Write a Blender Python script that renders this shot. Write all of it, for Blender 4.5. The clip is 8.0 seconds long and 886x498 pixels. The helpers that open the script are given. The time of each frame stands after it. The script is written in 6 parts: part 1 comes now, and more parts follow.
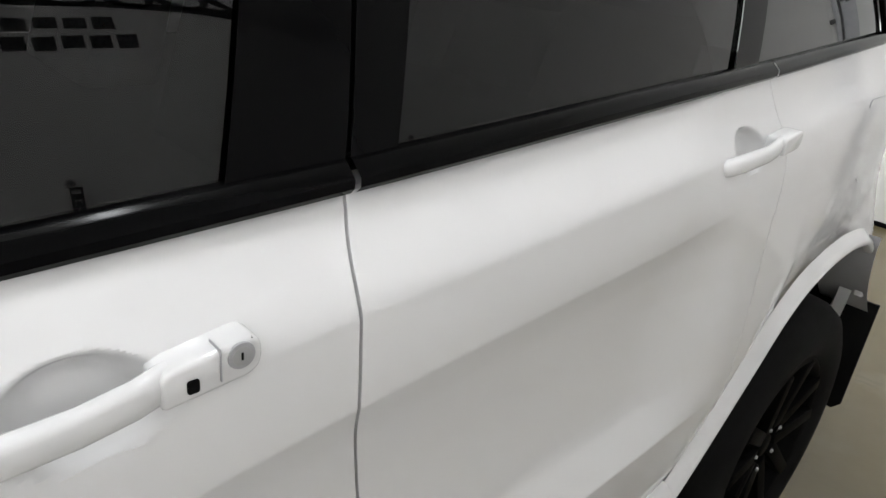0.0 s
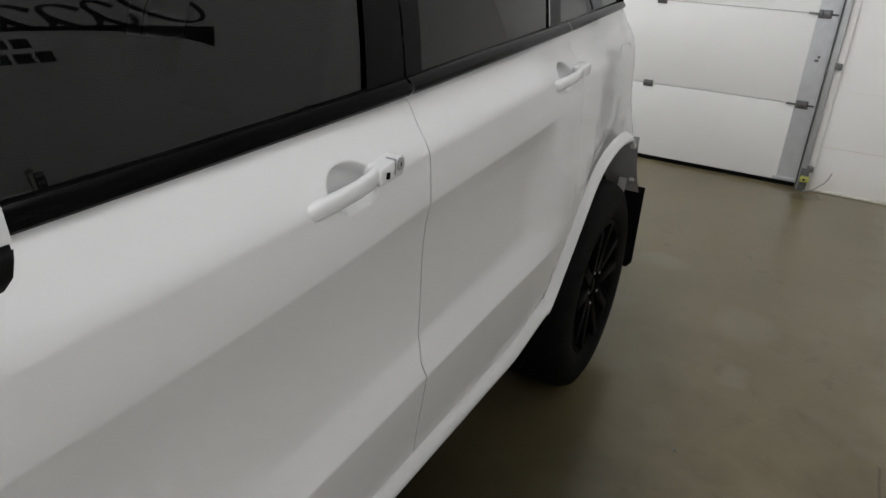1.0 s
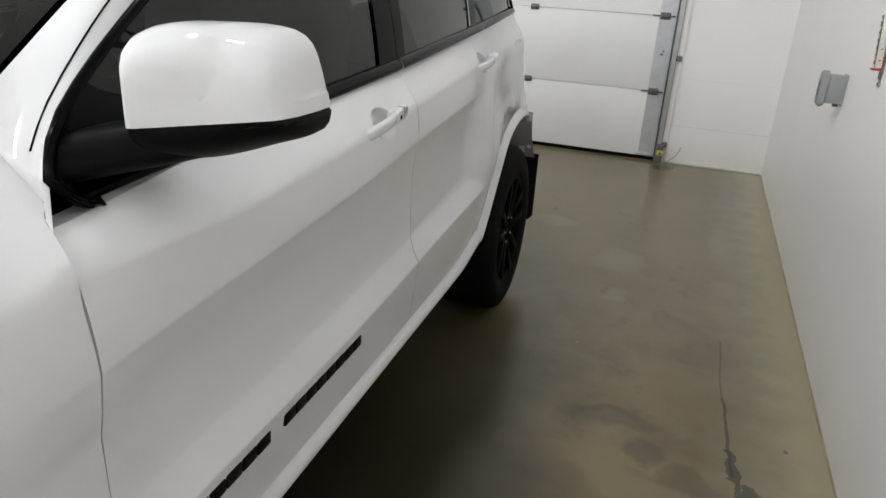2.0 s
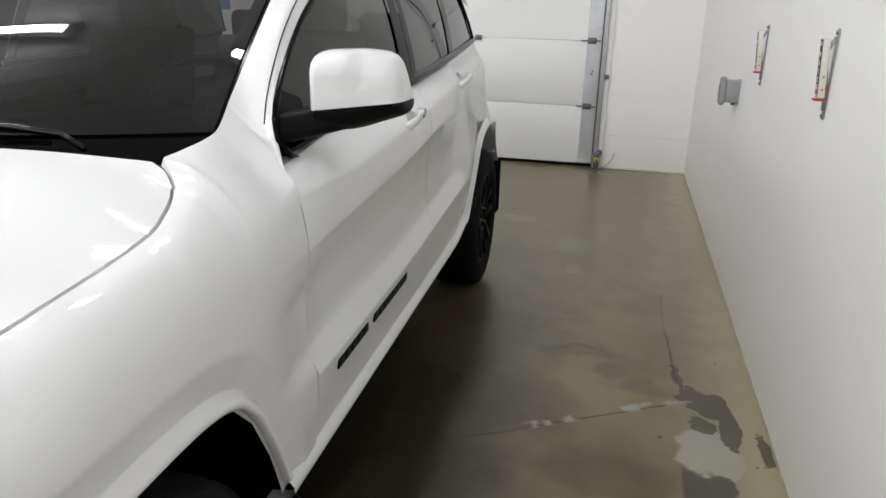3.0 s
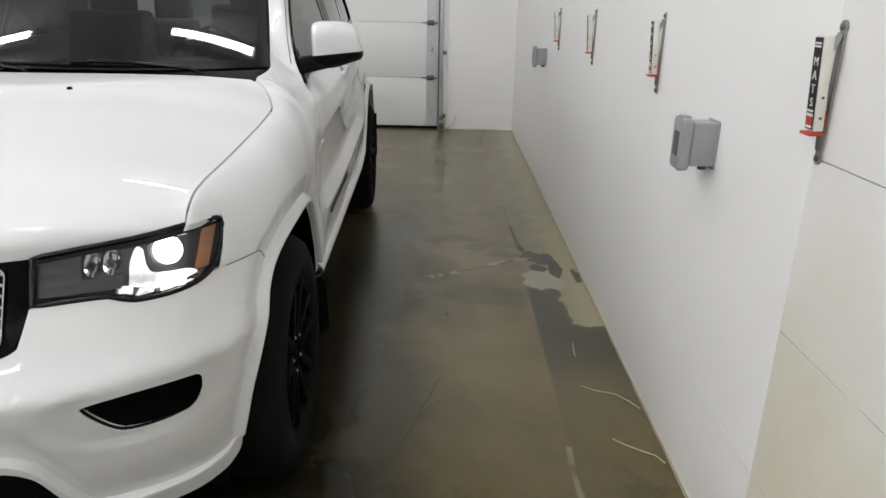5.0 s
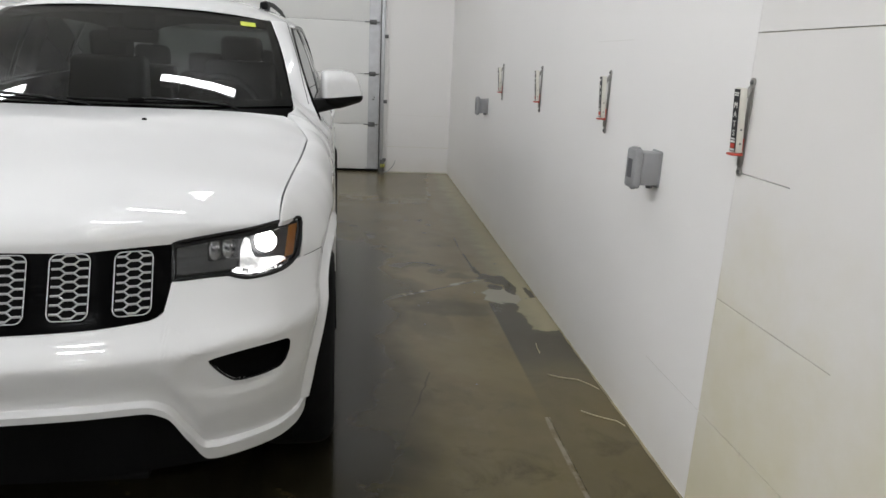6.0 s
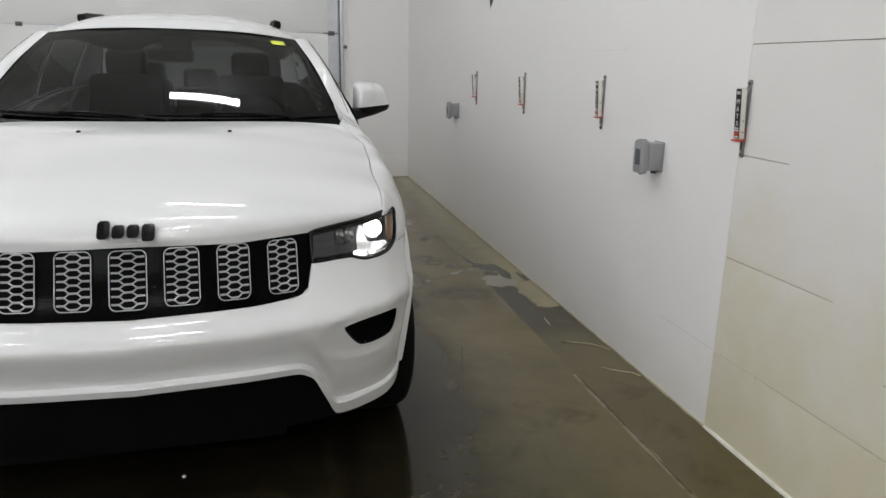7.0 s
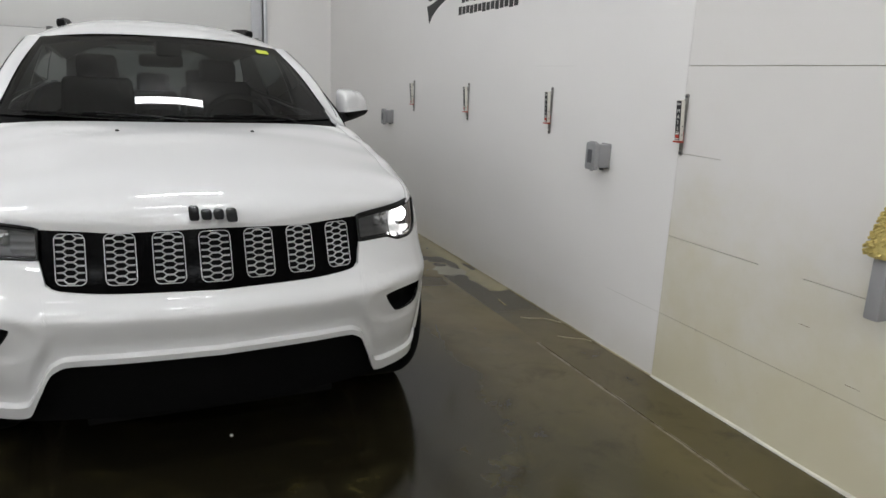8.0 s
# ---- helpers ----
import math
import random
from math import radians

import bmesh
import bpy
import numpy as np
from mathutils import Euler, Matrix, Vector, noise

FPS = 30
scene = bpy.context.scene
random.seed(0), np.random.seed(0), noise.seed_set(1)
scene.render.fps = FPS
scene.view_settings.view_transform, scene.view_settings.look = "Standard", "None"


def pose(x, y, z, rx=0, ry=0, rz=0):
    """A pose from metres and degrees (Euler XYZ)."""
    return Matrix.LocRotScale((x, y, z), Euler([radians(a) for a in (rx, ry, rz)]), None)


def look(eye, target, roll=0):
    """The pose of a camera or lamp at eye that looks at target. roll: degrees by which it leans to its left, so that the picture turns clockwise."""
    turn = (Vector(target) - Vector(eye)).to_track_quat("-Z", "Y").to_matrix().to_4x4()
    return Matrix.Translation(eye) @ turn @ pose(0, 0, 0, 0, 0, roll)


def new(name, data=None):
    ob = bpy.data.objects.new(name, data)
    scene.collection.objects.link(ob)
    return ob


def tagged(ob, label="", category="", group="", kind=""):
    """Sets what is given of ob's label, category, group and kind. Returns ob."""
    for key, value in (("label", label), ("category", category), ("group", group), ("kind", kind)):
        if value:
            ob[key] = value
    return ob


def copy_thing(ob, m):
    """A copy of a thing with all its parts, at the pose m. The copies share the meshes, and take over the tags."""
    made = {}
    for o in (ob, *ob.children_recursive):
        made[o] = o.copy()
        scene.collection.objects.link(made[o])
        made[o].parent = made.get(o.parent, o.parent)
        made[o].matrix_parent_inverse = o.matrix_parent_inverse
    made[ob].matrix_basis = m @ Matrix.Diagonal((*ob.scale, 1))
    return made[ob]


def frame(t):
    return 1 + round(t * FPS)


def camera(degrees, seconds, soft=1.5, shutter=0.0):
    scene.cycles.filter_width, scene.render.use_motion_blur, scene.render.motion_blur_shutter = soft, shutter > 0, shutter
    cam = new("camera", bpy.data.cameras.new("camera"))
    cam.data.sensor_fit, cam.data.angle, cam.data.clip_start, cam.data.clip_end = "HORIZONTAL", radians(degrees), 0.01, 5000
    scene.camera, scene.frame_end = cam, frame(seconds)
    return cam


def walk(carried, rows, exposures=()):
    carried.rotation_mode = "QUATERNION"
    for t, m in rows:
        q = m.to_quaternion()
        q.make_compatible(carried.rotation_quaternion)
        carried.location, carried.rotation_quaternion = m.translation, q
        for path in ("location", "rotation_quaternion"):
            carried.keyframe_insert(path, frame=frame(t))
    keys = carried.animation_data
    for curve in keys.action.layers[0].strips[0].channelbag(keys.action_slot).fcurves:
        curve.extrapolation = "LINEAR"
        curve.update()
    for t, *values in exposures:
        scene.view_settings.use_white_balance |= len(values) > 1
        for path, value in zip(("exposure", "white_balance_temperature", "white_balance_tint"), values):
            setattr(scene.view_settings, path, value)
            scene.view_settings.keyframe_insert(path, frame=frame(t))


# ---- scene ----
import functools

cam = camera(65.1, 8.0)
PATH = [
    (0, (1.246, 2.317, 1.38), (-0.091, 3.566, 0.572), 6.2),
    (0.5, (1.369, 2.043, 1.394), (0.256, 3.513, 0.619), 4.9),
    (1, (1.411, 1.653, 1.396), (0.519, 3.265, 0.617), 4.0),
    (1.5, (1.481, 1.309, 1.397), (0.681, 3.004, 0.698), 3.0),
    (1.7, (1.512, 1.172, 1.408), (0.798, 2.883, 0.657), 3.0),
    (2.8, (1.477, 0.394, 1.416), (1.022, 2.228, 0.762), 2.7),
    (3, (1.495, 0.255, 1.417), (1.033, 2.091, 0.772), 1.3),
    (3.5, (1.493, -0.083, 1.414), (1.19, 1.787, 0.774), 1.4),
    (4, (1.452, -0.459, 1.419), (1.275, 1.414, 0.739), 1.1),
    (4.5, (1.473, -0.773, 1.416), (1.366, 1.102, 0.729), -0.0),
    (5.8, (1.051, -1.467, 1.406), (1.242, 0.444, 0.849), 3.2),
    (6, (1.01, -1.564, 1.405), (1.253, 0.35, 0.879), 2.8),
    (6.5, (0.78, -1.764, 1.409), (1.216, 0.12, 0.895), 3.1),
    (7, (0.447, -1.903, 1.417), (0.899, -0.022, 0.911), 1.2),
    (7.5, (0.166, -2.075, 1.41), (0.759, -0.225, 0.935), 1.7),
    (8, (-0.158, -2.214, 1.416), (0.605, -0.428, 0.941), 2.4),
]
walk(cam, [(t, look(eye, target, roll)) for t, eye, target, roll in PATH], [(0, 0.68), (0.5, 0.24), (1.0, 0.09), (1.5, 0.15), (3.0, 0.26), (4.5, 0.11), (6.0, -0.15), (7.0, -0.32), (8.0, -0.38)])

# ---- world and lamps ----
world = bpy.data.worlds.new("world")
scene.world = world
world.use_nodes = True
world.node_tree.nodes["Background"].inputs[0].default_value = (0.6, 0.65, 0.7, 1)
world.node_tree.nodes["Background"].inputs[1].default_value = 0.05
scene.view_settings.exposure = 0.0

WALL_X, DOOR_Y, CEIL_Z, FAR_X, BACK_Y = 2.12, 7.19, 4.62, -5.6, -7.0
LAMP_ROWS = [-6.6, -4.2, -1.85, 0.47, 3.06]
LAMP_COLS = [0.06, -2.60, -4.9]
LAMP_Z, LAMP_LEN, LAMP_W, LAMP_GLOW = 4.40, 0.92, 0.11, 66.0


# ---- materials ----
def material(name, base, rough=0.5, metal=0.0, coat=0.0, vary=0.06, scale=6.0, bump=0.0, bump_scale=120.0, spec=0.5, emit=None, tint=None):
    m = bpy.data.materials.new(name)
    m.use_nodes = True
    nt = m.node_tree
    b = nt.nodes["Principled BSDF"]
    b.inputs["Roughness"].default_value = rough
    b.inputs["Metallic"].default_value = metal
    b.inputs["Coat Weight"].default_value = coat
    b.inputs["Coat Roughness"].default_value = 0.03
    b.inputs["Specular IOR Level"].default_value = spec
    tc = nt.nodes.new("ShaderNodeTexCoord")
    n1 = nt.nodes.new("ShaderNodeTexNoise")
    n1.inputs["Scale"].default_value = scale
    n1.inputs["Detail"].default_value = 6
    nt.links.new(tc.outputs["Object"], n1.inputs["Vector"])
    mix = nt.nodes.new("ShaderNodeMix")
    mix.data_type = "RGBA"
    dark = tint if tint else tuple(c * (1 - vary * 2) for c in base)
    lite = tuple(min(1, c * (1 + vary)) for c in base)
    mix.inputs[6].default_value = (*dark, 1)
    mix.inputs[7].default_value = (*lite, 1)
    nt.links.new(n1.outputs["Fac"], mix.inputs[0])
    nt.links.new(mix.outputs[2], b.inputs["Base Color"])
    if bump:
        n2 = nt.nodes.new("ShaderNodeTexNoise")
        n2.inputs["Scale"].default_value = bump_scale
        n2.inputs["Detail"].default_value = 4
        nt.links.new(tc.outputs["Object"], n2.inputs["Vector"])
        bp = nt.nodes.new("ShaderNodeBump")
        bp.inputs["Strength"].default_value = bump
        bp.inputs["Distance"].default_value = 0.002
        nt.links.new(n2.outputs["Fac"], bp.inputs["Height"])
        nt.links.new(bp.outputs["Normal"], b.inputs["Normal"])
    if emit:
        b.inputs["Emission Color"].default_value = (*emit[:3], 1)
        b.inputs["Emission Strength"].default_value = emit[3]
    return m


def glass(name, tint, rough=0.0, ior=1.38):
    m = bpy.data.materials.new(name)
    m.use_nodes = True
    nt = m.node_tree
    nt.nodes.clear()
    out = nt.nodes.new("ShaderNodeOutputMaterial")
    tr = nt.nodes.new("ShaderNodeBsdfTransparent")
    tr.inputs[0].default_value = (*tint, 1)
    gl = nt.nodes.new("ShaderNodeBsdfGlossy")
    gl.inputs["Roughness"].default_value = rough
    gl.inputs[0].default_value = (1, 1, 1, 1)
    fr = nt.nodes.new("ShaderNodeFresnel")
    fr.inputs["IOR"].default_value = ior
    mx = nt.nodes.new("ShaderNodeMixShader")
    nt.links.new(fr.outputs[0], mx.inputs[0])
    nt.links.new(tr.outputs[0], mx.inputs[1])
    nt.links.new(gl.outputs[0], mx.inputs[2])
    nt.links.new(mx.outputs[0], out.inputs[0])
    return m


PAINT = material("white_car_paint", (0.68, 0.68, 0.68), 0.6, coat=1.0, vary=0.008, scale=3, spec=0.03)
GLOSS_BLACK = material("gloss_black", (0.003, 0.003, 0.0033), 0.14, coat=0.0, spec=0.22, vary=0.1)
TRIM_BLACK = material("black_plastic", (0.004, 0.004, 0.0043), 0.5, vary=0.15, bump=0.15, bump_scale=400, spec=0.12)
MATT_BLACK = material("matt_black", (0.005, 0.005, 0.005), 0.85, vary=0.2, spec=0.05)
RUBBER = material("tyre_rubber", (0.0065, 0.0065, 0.0064), 0.85, spec=0.10, vary=0.25, scale=18, bump=0.2)
RIM_BLACK = material("black_wheel", (0.003, 0.003, 0.0031), 0.5, coat=0.0, spec=0.03, vary=0.15)
STEEL = material("bright_steel", (0.36, 0.36, 0.36), 0.4, metal=0.3, vary=0.1, scale=30)
CHROME = material("chrome", (0.75, 0.75, 0.76), 0.12, metal=1.0, vary=0.03)
MESH_GREY = material("satin_silver_mesh", (0.58, 0.58, 0.59), 0.32, metal=0.55, vary=0.05)
# dark tone of the bumper joint and of the strips shading the door gaps
GAP_DARK = material("gap_dark", (0.035, 0.035, 0.036), 0.8, vary=0.15, spec=0.2)
GRILLE_BLACK = material("grille_black", (0.0012, 0.0012, 0.0013), 0.16, vary=0.1, spec=0.03)
MOULDING = material("moulding_black", (0.0016, 0.0016, 0.0018), 0.13, vary=0.1, spec=0.05)
HEADLINING = material("dark_headlining", (0.05, 0.05, 0.052), 0.8, vary=0.1)
GREY_LINER = material("grey_inner_liner", (0.34, 0.34, 0.35), 0.5, vary=0.1)
WINDSCREEN = glass("windscreen_glass", (0.145, 0.157, 0.153), ior=1.31)
REAR_GLASS = glass("rear_window_glass", (0.42, 0.45, 0.44), ior=1.31)
SIDE_GLASS = glass("side_glass", (0.15, 0.165, 0.16))
PRIVACY = glass("privacy_glass", (0.02, 0.02, 0.02), ior=1.31)
LENS = glass("clear_lens", (0.93, 0.94, 0.95))
INTERIOR = material("dark_cabin_plastic", (0.022, 0.022, 0.023), 0.7, vary=0.2, bump=0.1)
SEAT = material("black_seat_cloth", (0.004, 0.004, 0.0042), 0.85, vary=0.2, bump=0.2, bump_scale=300)
AMBER = material("amber_reflector", (0.40, 0.14, 0.012), 0.2, coat=0.5, vary=0.3, scale=60)
RED_LENS = material("red_tail_lens", (0.35, 0.02, 0.02), 0.15, coat=0.8)
LAMP_LIT = material("lit_projector", (0.9, 0.9, 0.9), 0.2, emit=(1.0, 0.98, 0.95, 9.0))
RUNNING_LIT = material("lit_running_lamp", (0.9, 0.9, 0.9), 0.2, emit=(1.0, 0.98, 0.95, 3.0))
for node in list(RUNNING_LIT.node_tree.nodes):
    if node.type == "TEX_NOISE":
        # the light guide is faceted, so it glows unevenly
        node.inputs["Scale"].default_value = 34
        glow = RUNNING_LIT.node_tree.nodes.new("ShaderNodeMapRange")
        glow.inputs[1].default_value, glow.inputs[2].default_value, glow.inputs[3].default_value, glow.inputs[4].default_value = 0.36, 0.58, 0.15, 1.5
        RUNNING_LIT.node_tree.links.new(node.outputs["Fac"], glow.inputs[0])
        RUNNING_LIT.node_tree.links.new(glow.outputs[0], RUNNING_LIT.node_tree.nodes["Principled BSDF"].inputs["Emission Strength"])
COVER_GREY = material("grey_lamp_cover", (0.045, 0.045, 0.047), 0.4, vary=0.15, scale=40)
STICKER = material("yellow_sticker", (0.55, 0.62, 0.06), 0.5, vary=0.08, scale=40)
HOUSING = material("headlamp_housing", (0.055, 0.055, 0.058), 0.25, metal=0.6, vary=0.1)


# ---- mesh helpers ----
def curve(pts):
    """A smooth monotone curve through (x, y) pairs."""
    xs = [p[0] for p in pts]
    ys = [p[1] for p in pts]
    h = [xs[i + 1] - xs[i] for i in range(len(xs) - 1)]
    d = [(ys[i + 1] - ys[i]) / h[i] for i in range(len(h))]
    m = [d[0]] + [0 if d[i - 1] * d[i] <= 0 else 2 * d[i - 1] * d[i] / (d[i - 1] + d[i]) for i in range(1, len(d))] + [d[-1]]

    def f(x):
        if x <= xs[0]:
            return ys[0]
        if x >= xs[-1]:
            return ys[-1]
        i = 0
        while x > xs[i + 1]:
            i += 1
        t = (x - xs[i]) / h[i]
        return (2 * t**3 - 3 * t * t + 1) * ys[i] + (t**3 - 2 * t * t + t) * h[i] * m[i] + (3 * t * t - 2 * t**3) * ys[i + 1] + (t**3 - t * t) * h[i] * m[i + 1]

    return f


def smooth(a, b, x):
    t = max(0.0, min(1.0, (x - a) / (b - a)))
    return t * t * (3 - 2 * t)


def steps(a, b, n):
    return [a + (b - a) * i / n for i in range(n + 1)]


def sheet(fn, ss, rs):
    bm = bmesh.new()
    g = [[bm.verts.new(fn(s, r)) for r in rs] for s in ss]
    for i in range(len(ss) - 1):
        for j in range(len(rs) - 1):
            bm.faces.new((g[i][j], g[i + 1][j], g[i + 1][j + 1], g[i][j + 1]))
    return bm


def join(*bms):
    out = bmesh.new()
    for b in bms:
        me = bpy.data.meshes.new("t")
        b.to_mesh(me)
        b.free()
        out.from_mesh(me)
        bpy.data.meshes.remove(me)
    return out


def box(x0, x1, y0, y1, z0, z1, bevel=0.0, seg=2):
    bm = bmesh.new()
    bmesh.ops.create_cube(bm, size=1)
    bmesh.ops.scale(bm, vec=(x1 - x0, y1 - y0, z1 - z0), verts=bm.verts)
    bmesh.ops.translate(bm, vec=((x0 + x1) / 2, (y0 + y1) / 2, (z0 + z1) / 2), verts=bm.verts)
    if bevel:
        bmesh.ops.bevel(bm, geom=bm.edges[:], offset=bevel, segments=seg, affect="EDGES", profile=0.5)
    return bm


def tube(pts, radius, n=8, closed=False):
    """A round bar along points."""
    bm = bmesh.new()
    P = [Vector(p) for p in pts]
    rings = []
    for i, p in enumerate(P):
        a = P[(i - 1) % len(P)] if closed or i else P[0]
        b = P[(i + 1) % len(P)] if closed or i < len(P) - 1 else P[-1]
        d = (b - a).normalized()
        q = d.to_track_quat("Z", "Y")
        rings.append([bm.verts.new(p + q @ Vector((radius * math.cos(k * 2 * math.pi / n), radius * math.sin(k * 2 * math.pi / n), 0))) for k in range(n)])
    m = len(rings)
    for i in range(m if closed else m - 1):
        r0, r1 = rings[i], rings[(i + 1) % m]
        for k in range(n):
            bm.faces.new((r0[k], r0[(k + 1) % n], r1[(k + 1) % n], r1[k]))
    if not closed:
        bm.faces.new(rings[0][::-1])
        bm.faces.new(rings[-1])
    return bm


def lathe(profile, n=48):
    """Turns (radius, along x) round the x axis."""
    bm = bmesh.new()
    rings = [[bm.verts.new((x, r * math.cos(2 * math.pi * k / n), r * math.sin(2 * math.pi * k / n))) for k in range(n)] for r, x in profile]
    for a, b in zip(rings, rings[1:]):
        for k in range(n):
            bm.faces.new((a[k], a[(k + 1) % n], b[(k + 1) % n], b[k]))
    return bm


def prism(poly, depth, axis="v", at=0.0, bevel=0.0):
    """A flat polygon in two coordinates given depth along the third: v (u, z given), u (v, z given) or z (u, v given)."""
    bm = bmesh.new()

    def place(a, b, c):
        return {"v": (a, c, b), "u": (c, a, b), "z": (a, b, c)}[axis]

    lo = [bm.verts.new(place(a, b, at)) for a, b in poly]
    hi = [bm.verts.new(place(a, b, at + depth)) for a, b in poly]
    n = len(poly)
    bm.faces.new(lo)
    bm.faces.new(hi[::-1])
    for i in range(n):
        bm.faces.new((lo[i], hi[i], hi[(i + 1) % n], lo[(i + 1) % n]))
    bmesh.ops.recalc_face_normals(bm, faces=bm.faces)
    if bevel:
        bmesh.ops.bevel(bm, geom=bm.edges[:], offset=bevel, segments=2, affect="EDGES", profile=0.5)
    return bm


def cut(bm, poly, plane="vz"):
    """Takes the inside of a polygon out of a sheet; the polygon is in (v, z) or (u, z)."""
    sides = list(zip(poly, poly[1:] + poly[:1]))
    for p, q in sides:
        n = (q[1] - p[1], p[0] - q[0])
        co = (0, p[0], p[1]) if plane == "vz" else (p[0], 0, p[1])
        no = (0, n[0], n[1]) if plane == "vz" else (n[0], 0, n[1])
        bmesh.ops.bisect_plane(bm, geom=bm.verts[:] + bm.edges[:] + bm.faces[:], plane_co=co, plane_no=no, dist=1e-5)
    gone = []
    for f in bm.faces:
        m = f.calc_center_median()
        x, y = (m.y, m.z) if plane == "vz" else (m.x, m.z)
        if sum((p[1] > y) != (q[1] > y) and x < p[0] + (q[0] - p[0]) * (y - p[1]) / (q[1] - p[1]) for p, q in sides) % 2:
            gone.append(f)
    bmesh.ops.delete(bm, geom=gone, context="FACES")
    return bm


def lip(bm, vec):
    """Turns the open rim of a sheet inwards, so that it shows its thickness."""
    rim = [e for e in bm.edges if len(e.link_faces) == 1]
    made = bmesh.ops.extrude_edge_only(bm, edges=rim)
    bmesh.ops.translate(bm, vec=vec, verts=[g for g in made["geom"] if isinstance(g, bmesh.types.BMVert)])
    return bm


def finish(bm, angle):
    if angle < 180:
        for e in bm.edges:
            if len(e.link_faces) == 2 and e.calc_face_angle(0) > radians(angle):
                e.smooth = False
    for f in bm.faces:
        f.smooth = True


def part(name, bm, mat, parent=None, label="", angle=40, at=None):
    finish(bm, angle)
    me = bpy.data.meshes.new(name)
    bm.to_mesh(me)
    bm.free()
    me.materials.append(mat)
    ob = new(name, me)
    if parent:
        ob.parent = parent
    if at is not None:
        ob.matrix_basis = at
    if label:
        tagged(ob, label)
    return ob


def flipped(bm):
    b = bm.copy()
    for v in b.verts:
        v.co.x = -v.co.x
    bmesh.ops.reverse_faces(b, faces=b.faces[:])
    return b


def both(name, bm, mat, parent=None, label="", angle=40):
    r = flipped(bm)
    return part(name, bm, mat, parent, label, angle), part(name, r, mat, parent, label, angle)


def thing(name, label, category, at=None, group="", kind=""):
    ob = new(name)
    ob.empty_display_size = 0.1
    if at is not None:
        ob.matrix_basis = at
    return tagged(ob, label, category, group, kind)


def solid(name, bm, mat, label, category="", group="", kind="", angle=40, at=None):
    return tagged(part(name, bm, mat, None, "", angle, at), label, category, group, kind)


# ---- room ----
def wall_material():
    m = material("painted_wall_panel", (0.875, 0.86, 0.845), 0.42, vary=0.015, scale=1.5, bump=0.05, bump_scale=30)
    nt = m.node_tree
    b = nt.nodes["Principled BSDF"]
    base = b.inputs["Base Color"].links[0].from_socket
    tc = nt.nodes.new("ShaderNodeTexCoord")
    sep = nt.nodes.new("ShaderNodeSeparateXYZ")
    nt.links.new(tc.outputs["Object"], sep.inputs[0])
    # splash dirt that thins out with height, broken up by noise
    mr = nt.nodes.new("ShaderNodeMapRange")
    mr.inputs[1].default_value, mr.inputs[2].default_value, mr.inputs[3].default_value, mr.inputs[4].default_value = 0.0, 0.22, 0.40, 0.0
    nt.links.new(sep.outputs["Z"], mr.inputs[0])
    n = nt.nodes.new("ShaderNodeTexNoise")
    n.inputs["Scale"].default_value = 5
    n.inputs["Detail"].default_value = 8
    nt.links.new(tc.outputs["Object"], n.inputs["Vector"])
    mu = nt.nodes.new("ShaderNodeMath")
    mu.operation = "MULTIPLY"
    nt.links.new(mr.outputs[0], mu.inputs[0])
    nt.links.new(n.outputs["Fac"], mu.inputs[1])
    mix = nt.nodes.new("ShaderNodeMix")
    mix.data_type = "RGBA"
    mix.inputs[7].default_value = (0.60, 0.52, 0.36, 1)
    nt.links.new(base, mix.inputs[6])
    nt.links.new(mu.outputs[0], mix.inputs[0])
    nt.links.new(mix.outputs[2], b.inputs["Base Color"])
    return m


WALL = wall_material()


